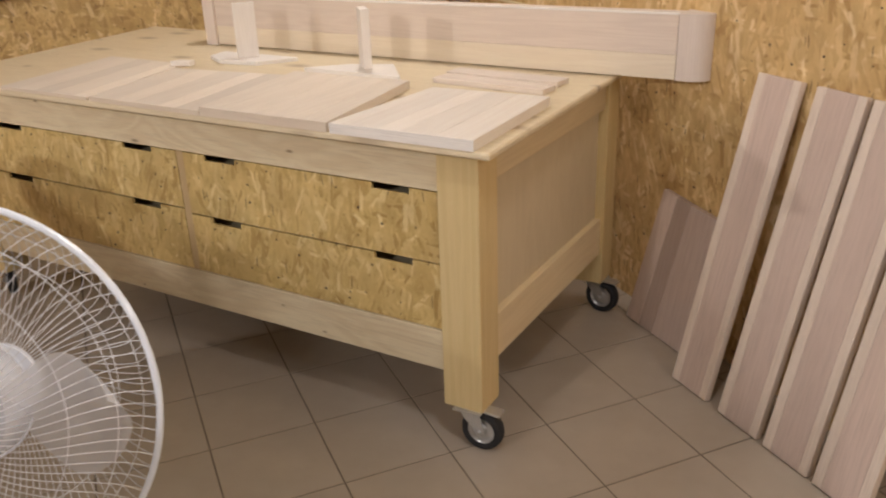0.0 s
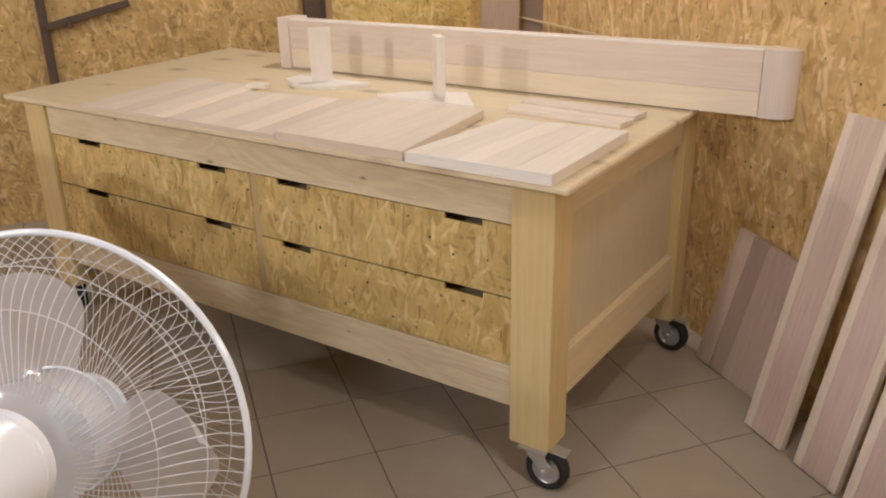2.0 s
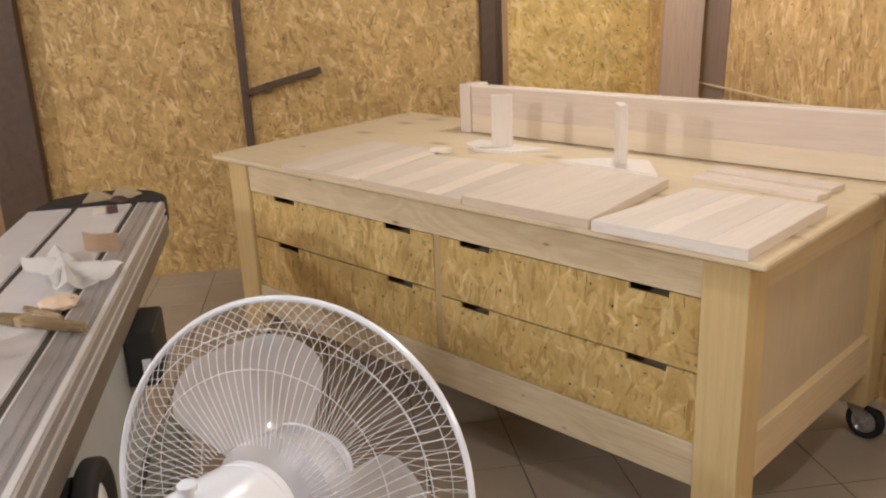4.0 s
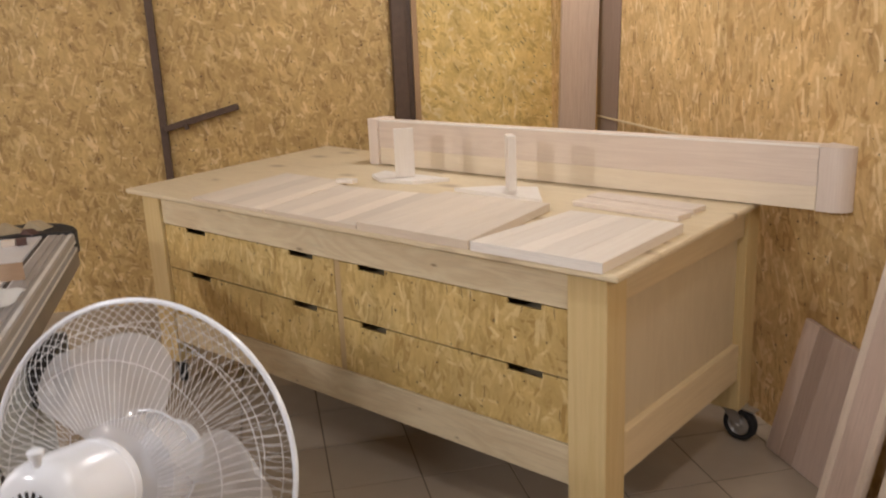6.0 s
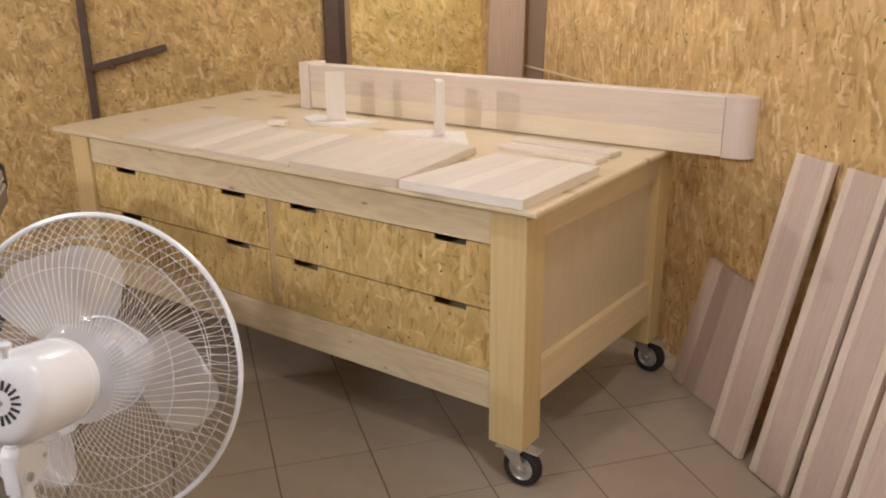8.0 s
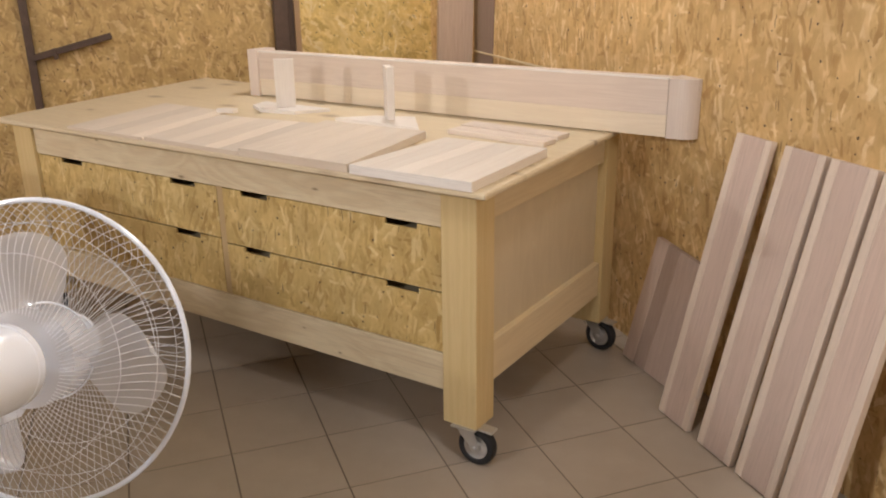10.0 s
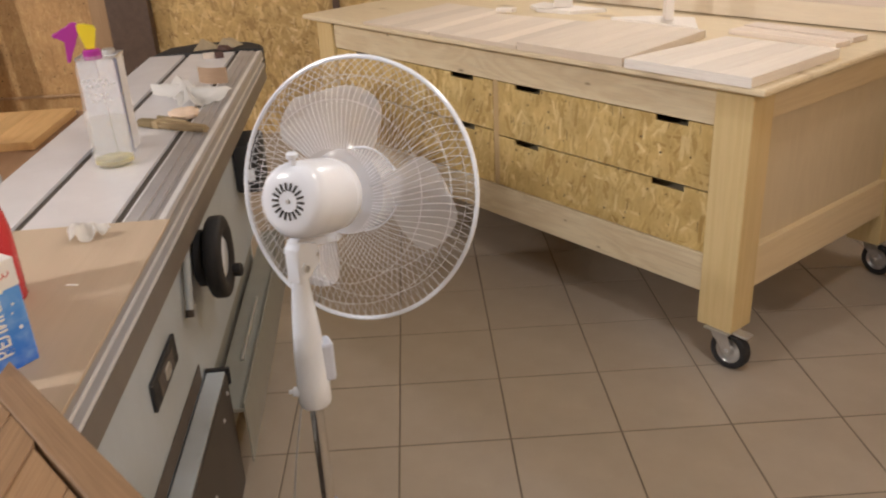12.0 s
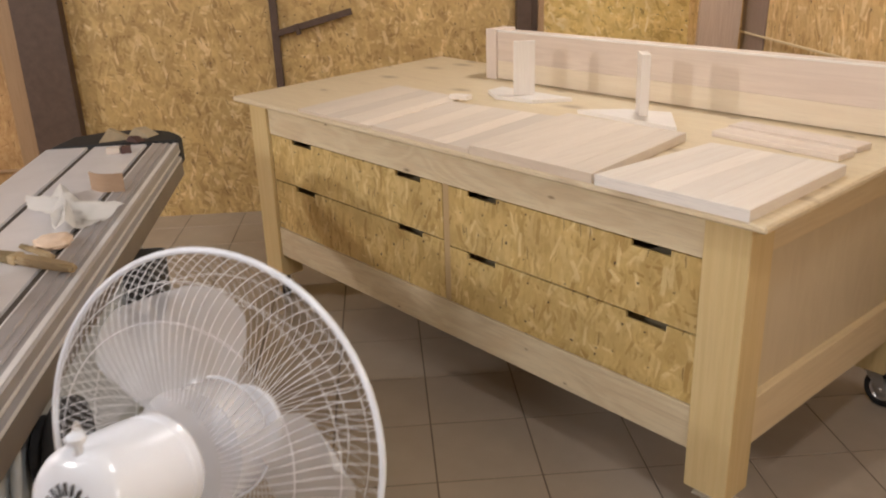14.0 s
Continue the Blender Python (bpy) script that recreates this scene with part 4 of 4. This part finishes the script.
part("dip_tube", tube([(0, 0, 0.30), (0.006, 0, 0.2), (0.012, 0.004, 0.01)], 0.0022, 6), clear_bottle, bottle)
part("collar", lathe([(0, 0.278), (0.020, 0.278), (0.0215, 0.281), (0.0205, 0.300), (0.016, 0.304), (0, 0.304)], None, 24), purple, spray, "purple screw collar", True)
trigger = part("trigger_head", prism([(-0.012, 0.302), (0.010, 0.302), (0.009, 0.326), (0.012, 0.337), (0.019, 0.345), (0.020, 0.355), (0.012, 0.362), (-0.006, 0.366), (-0.021, 0.368), (-0.024, 0.362),
                                      (-0.023, 0.346), (-0.015, 0.337), (-0.012, 0.324)], -0.011, 0.011, (0, 2, 1), 0.0035), yellow, spray, "yellow trigger head", True)
part("trigger", prism([(-0.020, 0.371), (-0.032, 0.373), (-0.044, 0.363), (-0.056, 0.354), (-0.078, 0.348), (-0.078, 0.340), (-0.060, 0.336), (-0.051, 0.329), (-0.052, 0.304), (-0.058, 0.278), (-0.051, 0.274),
                       (-0.041, 0.300), (-0.035, 0.319), (-0.025, 0.334), (-0.020, 0.346)], -0.009, 0.009, (0, 2, 1), 0.003), purple, trigger, "purple trigger and nozzle", True)

tin = thing("white_tin", pose(-1.817, -0.144, SAWTOP, 0, 0, 4), "tall white rectangular metal tin with silver rim", "tin")
part("body", box(0, 0.098, 0, 0.080, 0, 0.250, 0.004), tin_white, tin)
part("seam", box(0.0930, 0.1000, -0.002, 0.006, 0.001, 0.2495, 0.001), tin_dark, tin, "dark edge seam")
rim = bmesh.new()
for x0, x1, yy0, yy1 in ((-0.002, 0.100, -0.002, 0.002), (-0.002, 0.100, 0.078, 0.082), (-0.002, 0.002, 0.002, 0.078), (0.096, 0.100, 0.002, 0.078)):
    add_box(rim, x0, x1, yy0, yy1, 0.246, 0.254, 0.0012)
part("rim", rim, zinc, tin, "raised silver rim")
part("cap", lathe([(0, 0.249), (0.016, 0.249), (0.016, 0.262), (0.013, 0.265), (0, 0.265)], pose(0.070, 0.056, 0), 20), zinc, tin, "", True)


def to_segment(p, a, b):
    """Distance from p to the segment a, b."""
    d = b - a
    k = max(0.0, min(1.0, (p - a).dot(d) / max(d.length_squared, 1e-9)))
    return (p - a - k * d).length


def crumple(name, m, outline, ridges, label, category, seed, rings=14, steps=72):
    """A cloth thrown down: outline is its hem round the origin, ridges are (from, to, height, width) of its folds."""
    ob = thing(name, m, label, category)
    hem = [Vector(p) for p in outline]
    folds = [(Vector(a), Vector(b), h, w) for a, b, h, w in ridges]
    bm = bmesh.new()
    reach = []
    for k in range(steps):
        d = Vector((math.cos(2 * math.pi * k / steps), math.sin(2 * math.pi * k / steps)))
        best = 0.0
        for a, b in zip(hem, hem[1:] + hem[:1]):
            e = b - a
            det = d.x * -e.y + e.x * d.y
            if abs(det) > 1e-9:
                r = (a.x * -e.y + e.x * a.y) / det
                u = (d.x * a.y - d.y * a.x) / det
                if r > 0 and -1e-6 <= u <= 1 + 1e-6:
                    best = max(best, r)
        reach.append(best * (1.0 + 0.05 * noise.noise(Vector((5 * d.x, 5 * d.y, seed)))))
    grid = []
    for i in range(rings + 1):
        row = []
        for k in range(steps):
            a, r = 2 * math.pi * k / steps, reach[k] * (0.02 + 0.98 * i / rings)
            p = Vector((r * math.cos(a), r * math.sin(a)))
            z = 0.002 + 0.006 * abs(noise.noise(Vector((p.x * 60, p.y * 60, seed)))) + 0.010 * abs(noise.noise(Vector((p.x * 22, p.y * 22, seed + 3))))
            z += max(h * math.exp(-(to_segment(p, u, v) / w) ** 2) for u, v, h, w in folds)
            row.append(bm.verts.new((p.x, p.y, z)))
        grid.append(row)
    bm.faces.new(grid[0])
    for inner, outer in zip(grid, grid[1:]):
        for k in range(steps):
            bm.faces.new((inner[k], inner[(k + 1) % steps], outer[(k + 1) % steps], outer[k]))
    bmesh.ops.solidify(bm, geom=bm.faces[:], thickness=0.0015)
    part("cloth", bm, cloth, ob, "", True)
    return ob


crumple("rag", pose(-1.725, 0.472, SAWTOP, 0, 0, 3),
        [(0.163, -0.032), (0.139, -0.076), (0.075, -0.178), (0.010, -0.165), (-0.043, -0.010), (-0.118, 0.044), (-0.136, 0.090), (-0.075, 0.172), (-0.030, 0.160), (-0.005, 0.110), (0.056, 0.044)],
        [((-0.125, 0.072), (-0.01, 0.02), 0.036, 0.018), ((-0.055, 0.150), (0.0, 0.01), 0.044, 0.020), ((0.0, 0.0), (0.045, -0.165), 0.030, 0.015), ((0.005, 0.0), (0.150, -0.040), 0.032, 0.026),
         ((0.0, 0.0), (-0.012, -0.120), 0.028, 0.013), ((0.0, 0.0), (0.010, 0.005), 0.056, 0.026)], "crumpled white cotton rag lying on the sliding table", "rag", 2.3)
crumple("tissue", pose(-1.622, -0.762, SHEET, 0, 0, 10),
        [(0.046, 0.004), (0.030, 0.020), (0.004, 0.014), (-0.026, 0.030), (-0.042, 0.016), (-0.034, -0.014), (-0.012, -0.028), (0.020, -0.012)],
        [((-0.034, 0.016), (0.036, 0.006), 0.024, 0.009), ((-0.01, 0.01), (-0.020, -0.018), 0.030, 0.008), ((0.01, 0.006), (0.016, -0.010), 0.022, 0.006)], "small crumpled white tissue on the brown sheet", "tissue", 7.1, 8, 40)
scrap_paper = thing("paper_scrap", pose(-1.581, -0.974, SHEET, 0, 0, -6), "tiny white paper scrap on the brown sheet", "scrap")
part("paper", prism([(-0.011, -0.001), (0.010, -0.002), (0.012, 0.002), (-0.009, 0.003)], 0.0, 0.0012), cloth, scrap_paper)


def make_brush(m, length, width, label):
    ob = thing("brush", m, label, "brush", "brushes on the saw")
    b = bmesh.new()
    add_prism(b, [(0.30 * length, -0.42 * width), (0.42 * length, -0.5 * width), (0.55 * length, -0.34 * width), (0.80 * length, -0.27 * width), (length, -0.30 * width), (1.02 * length, 0.0),
                  (length, 0.30 * width), (0.80 * length, 0.27 * width), (0.55 * length, 0.34 * width), (0.42 * length, 0.5 * width), (0.30 * length, 0.42 * width)], 0.002, 0.62 * width)
    bmesh.ops.bevel(b, geom=b.edges[:], offset=0.17 * width, segments=2, affect="EDGES")
    part("handle", b, brush_wood, ob, "", True)
    part("ferrule", box(0.24 * length, 0.33 * length, -0.5 * width, 0.5 * width, 0.001, 0.68 * width, 0.004), brush_wood, ob)
    part("bristles", prism([(0, -0.42 * width), (0.25 * length, -0.52 * width), (0.25 * length, 0.52 * width), (0, 0.36 * width), (-0.02 * length, 0)], 0.001, 0.64 * width, bevel=0.005), bristle, ob, "", True)
    return ob


make_brush(pose(-1.778, 0.130, SAWTOP, 0, 0, -28), 0.252, 0.036, "old flat paint brush with wooden handle")
make_brush(pose(-1.745, 0.200, SAWTOP, 0, 0, -40), 0.145, 0.020, "small old paint brush with dark bristles")
lump = thing("sponge", pose(-1.662, 0.196, SAWTOP, 0, 0, 15), "ragged peach coloured sanding sponge", "sponge")
b = bmesh.new()
bmesh.ops.create_icosphere(b, subdivisions=4, radius=1.0)
for v in b.verts:
    k = 1.0 + 0.22 * noise.noise(v.co * 1.7) + 0.14 * noise.noise(v.co * 4.5)
    v.co = Vector((v.co.x * 0.046 * k, v.co.y * 0.044 * k, max(0.0, 0.016 + v.co.z * 0.017 * k)))
part("pad", b, sponge, lump, "", True)

off = thing("veneer_offcut", pose(-1.732, 0.706, SAWTOP, 0, 0, -19), "bent strip of brown veneer standing on the saw table", "offcut")
curve = [(0.115 * i / 12, -0.020 * math.sin(math.pi * i / 12)) for i in range(13)]
part("strip", prism(curve + [(x, y - 0.0022) for x, y in reversed(curve)], 0.0, 0.056), veneer, off, "", True)
for x, y, turn, sx, sy, sz, mat, lab in (
        (-1.797, 1.165, 8, 0.046, 0.028, 0.022, ash_x, "small pale wood block on the saw table"),
        (-1.754, 1.166, 16, 0.034, 0.030, 0.024, block_dark, "small dark wood block on the saw table")):
    block = thing("wood_block", pose(x, y, SAWTOP, 0, 0, turn), lab, "wood block", "wood blocks on the saw")
    part("block", box(-sx / 2, sx / 2, -sy / 2, sy / 2, 0, sz, 0.002), mat, block)


def folded_card(x, y, turn, length, width, rise, label, mat):
    """A wad of board folded to a low uneven ridge."""
    ob = thing("cardboard_scrap", pose(x, y, SAWTOP + 0.0052, 0, 0, turn), label, "cardboard", "cardboard scraps on the end cap")
    outline = [(0, 0), (0.42 * length, rise), (0.55 * length, 0.86 * rise), (length, 0.10 * rise), (length - 0.004, 0)]
    bm = prism(outline, 0, width, (0, 2, 1))
    for v in bm.verts:
        v.co.x += 0.25 * v.co.y + 0.010 * noise.noise(Vector((v.co.x * 30, v.co.y * 30, turn)))
        v.co.z *= 1.0 - 0.35 * v.co.y / width * (v.co.x / length)
    part("card", bm, mat, ob)
    return ob


folded_card(-1.895, 1.320, 20, 0.105, 0.055, 0.048, "folded beige cardboard scrap on the black end cap", wad_paper)
folded_card(-1.812, 1.380, -12, 0.090, 0.060, 0.040, "bent beige cardboard scrap on the black end cap", wad_paper)
folded_card(-1.800, 1.322, -30, 0.060, 0.035, 0.022, "small dark folded scrap on the black end cap", block_dark)

# bottles and carton on the brown sheet
red = thing("red_bottle", pose(-1.690, -1.02, SHEET), "red plastic bottle with green screw cap", "bottle")
part("bottle", lathe([(0, 0), (0.046, 0), (0.050, 0.006), (0.050, 0.120), (0.046, 0.150), (0.032, 0.196), (0.020, 0.212), (0.018, 0.222), (0, 0.222)], None, 32), red_bottle, red, "", True)
part("cap", lathe([(0, 0.215), (0.024, 0.215), (0.025, 0.220), (0.024, 0.250), (0.020, 0.254), (0, 0.254)], None, 24), green_cap, red, "green screw cap", True)
jug = thing("milky_bottle", pose(-1.690, -1.155, SHEET), "milky plastic bottle with a red printed motif", "bottle")
part("bottle", lathe([(0, 0), (0.068, 0), (0.074, 0.008), (0.076, 0.060), (0.074, 0.110), (0.062, 0.150), (0.038, 0.195), (0.023, 0.212), (0.022, 0.246), (0, 0.248)], None, 32), milky, jug, "", True)
part("neck_ring", lathe([(0.021, 0.214), (0.0255, 0.215), (0.0255, 0.222), (0.021, 0.224)], None, 24), milky, jug, "", True)
part("motif", box(0.0740, 0.0764, -0.010, 0.010, 0.075, 0.125, 0.0005, pose(0, 0, 0, 0, 0, -58)), carton_red, jug, "faded red printed motif")

carton = thing("milk_carton", pose(-1.591, -1.304, SHEET, 0, 0, 57.4), "blue and white drink carton with white vertical lettering", "carton")
CW, CD, CH = 0.098, 0.062, 0.164
part("body", box(0, CW, 0, CD, 0, CH, 0.002), carton_blue, carton, "blue carton body")
part("top_band", box(-0.0006, CW + 0.0006, -0.0006, CD + 0.0006, CH * 0.74, CH + 0.0006, 0.002), carton_white, carton, "white top band")
part("side_print", box(-0.0008, -0.0002, 0.003, CD - 0.003, 0.004, CH * 0.73), carton_navy, carton, "navy side print")
part("code_field", box(-0.0014, -0.0009, 0.008, 0.034, 0.012, 0.050), carton_white, carton, "white printed field with plain bars")
for k in range(6):
    part("bar", box(-0.0018, -0.0015, 0.011, 0.031, 0.016 + 0.005 * k, 0.0182 + 0.005 * k), tin_dark, carton)
swash = [(0.012 + 0.074 * i / 60 - 0.0022 * math.sin(i * 0.95), 0.138 + 0.006 * i / 60 + (0.0062 if i < 6 else 0.0036) * math.cos(i * 0.95)) for i in range(61)]
part("logo_stroke", tube([(x, -0.0011, z) for x, z in swash], 0.0007, 5), carton_red, carton, "red script-like printed stroke")
for x, z, w in ((0.018, 0.1175, 0.010), (0.040, 0.1160, 0.014), (0.062, 0.1180, 0.012)):
    part("fleck", prism([(x, z + 0.006), (x + w, z + 0.0065), (x + 0.55 * w, z)], -0.0009, -0.0003, (0, 2, 1)), carton_white, carton)
for x, z, r in ((0.080, 0.098, 0.0022), (0.083, 0.060, 0.0030), (0.076, 0.085, 0.0016)):
    part("drop", lathe([(0, 0.0003), (r, 0.0003), (r, 0.0008), (0, 0.0008)], pose(x, 0, z, 90, 0, 0), 12), carton_white, carton)


def lettering(text, size, m, material, parent):
    curve_data = bpy.data.curves.new("lettering", "FONT")
    curve_data.body, curve_data.size, curve_data.extrude = text, size, 0.0004
    curve_data.offset = 0.02 * size
    curve_data.align_x, curve_data.align_y = "CENTER", "CENTER"
    probe = bpy.data.objects.new("lettering", curve_data)
    mesh = bpy.data.meshes.new_from_object(probe)
    bpy.data.objects.remove(probe)
    mesh.transform(m)
    mesh.materials.append(material)
    ob = new("lettering", mesh)
    ob.parent = parent
    return tagged(ob, "white vertical printed word")


word = lettering("ВЕЛИКЕ", 0.034, pose(0.052, -0.0012, 0.069, 90, 0, 0) @ pose(0, 0, 0, 0, 0, 90) @ Matrix.Diagonal((0.64, 1.0, 1, 1)), carton_white, carton)

# oak frame lying over the edge of the saw
frame_ob = thing("cabinet_door", pose(-1.531, -1.314, SHEET, 0, 0, -48.5), "brown oak cabinet door with raised mitred rail on the saw edge", "cabinet door")
part("rail", prism([(0, 0), (0.60, 0), (0.60, -0.042), (0.052, -0.042)], 0.0, 0.052, bevel=0.002), oak_x, frame_ob, "mitred oak rail")
SKEW = pose(0, 0, 0, 0, 0, -38.7)


def skewed(name, outline, z0, z1, material, label=""):
    """A piece whose grain runs along the slanting end of the door."""
    bm = prism(outline, z0, z1, bevel=0.0012)
    bmesh.ops.transform(bm, matrix=SKEW.inverted(), verts=bm.verts)
    ob = part(name, bm, material, frame_ob, label)
    ob.matrix_basis = SKEW
    return ob


skewed("stave", [(0.053, -0.0425), (0.132, -0.0425), (0.522, -0.3555), (0.443, -0.3555)], 0.012, 0.050, oak_y)
skewed("stave", [(0.133, -0.0425), (0.212, -0.0425), (0.602, -0.3555), (0.523, -0.3555)], 0.012, 0.0495, oak_y)
skewed("stave", [(0.205, -0.047), (0.319, -0.047), (0.60, -0.275), (0.60, -0.366)], 0.012, 0.047, oak_y)
skewed("stave", [(0.320, -0.047), (0.600, -0.047), (0.60, -0.274)], 0.012, 0.0465, oak_y)
skewed("batten", [(0.030, -0.060), (0.200, -0.060), (0.56, -0.350), (0.40, -0.350)], 0.0, 0.0115, tool_wood, "dark under batten")

batten_end = thing("batten", pose(-1.577, -1.330, SHEET, 0, 0, 40), "short dark brown batten end beside the carton", "batten")
part("block", box(-0.016, 0.016, -0.010, 0.010, 0, 0.013, 0.001), tool_wood, batten_end)

# things beyond the saw
lam = thing("oak_board", pose(-2.335, 0.245, 0.868, 0, 0, 3), "glued yellow oak board lying beside the sliding table", "board")
for k in range(4):
    part("stave", box(0.064 * k, 0.064 * k + 0.0635, -0.20, 0.20, 0, 0.024, 0.001), oak_light, lam)
scrap = thing("sheet_metal", pose(-2.03, -0.30, 0.868, 0, 0, 20), "small bent white sheet metal piece", "sheet metal")
part("plate", box(-0.08, 0.02, -0.06, 0.06, 0.0, 0.004, 0.001), white_steel, scrap)
part("flange", box(0.018, 0.021, -0.06, 0.06, 0.0, 0.022, 0.001), white_steel, scrap)
bucket = thing("round_jar", pose(-2.245, -0.06, 0.868), "round clear plastic jar with dark rim", "jar")
part("body", lathe([(0, 0), (0.070, 0), (0.075, 0.01), (0.075, 0.09), (0.060, 0.13), (0.0, 0.15)], None, 28), jar_plastic, bucket, "", True)
part("rim", tube([(0.079 * math.cos(2 * math.pi * i / 32), 0.079 * math.sin(2 * math.pi * i / 32), 0.085) for i in range(32)], 0.006, 8, True), dark_slot, bucket, "", True)
for x, w, mat, lab in ((-3.84, 0.13, table_brown, "dark brown plank leaning on the far wall"), (-3.665, 0.10, plank_brown, "reddish brown plank leaning on the far wall")):
    p = thing("plank", pose(x, FAR - 0.25, 0, -5, 0, 0), lab, "plank", "planks beside the gate")
    part("board", box(-w / 2, w / 2, -0.02, 0.02, 0, 2.3, 0.003), mat, p)
bar = thing("metal_strip", pose(-3.735, FAR - 0.28, 0, -5, 0, 0), "pale metal strip leaning beside the planks", "metal strip")
part("strip", box(-0.014, 0.014, -0.012, 0.012, 0, 2.35, 0.002), strip_grey, bar)

# ---- floor tiles, last ----
SIDE, GAP = 0.33, 0.005
floor_ob = bpy.data.objects["floor"]
near_tile = link_mesh("tile", box(GAP / 2, SIDE - GAP / 2, GAP / 2, SIDE - GAP / 2, -0.008, 0.0, 0.0012), tile_mat)
near_tile.parent, near_tile.location = floor_ob, (-0.415, 0.047, 0)
far_tiles = bmesh.new()
for i in range(-20, 5):
    for j in range(-16, 10):
        x, y = -0.415 + i * SIDE, 0.047 + j * SIDE
        if x > RIGHT or y + SIDE < NEAR or y > FAR or (i, j) == (0, 0):
            continue
        if x > -2.8 and y > -2.9:
            ob = new("tile", near_tile.data)
            ob.parent, ob.location = floor_ob, (x, y, 0)
        else:
            add_box(far_tiles, x + GAP / 2, x + SIDE - GAP / 2, y + GAP / 2, y + SIDE - GAP / 2, -0.008, 0.0)
tagged(part("tiles", far_tiles, tile_mat, floor_ob), kind="stuff")
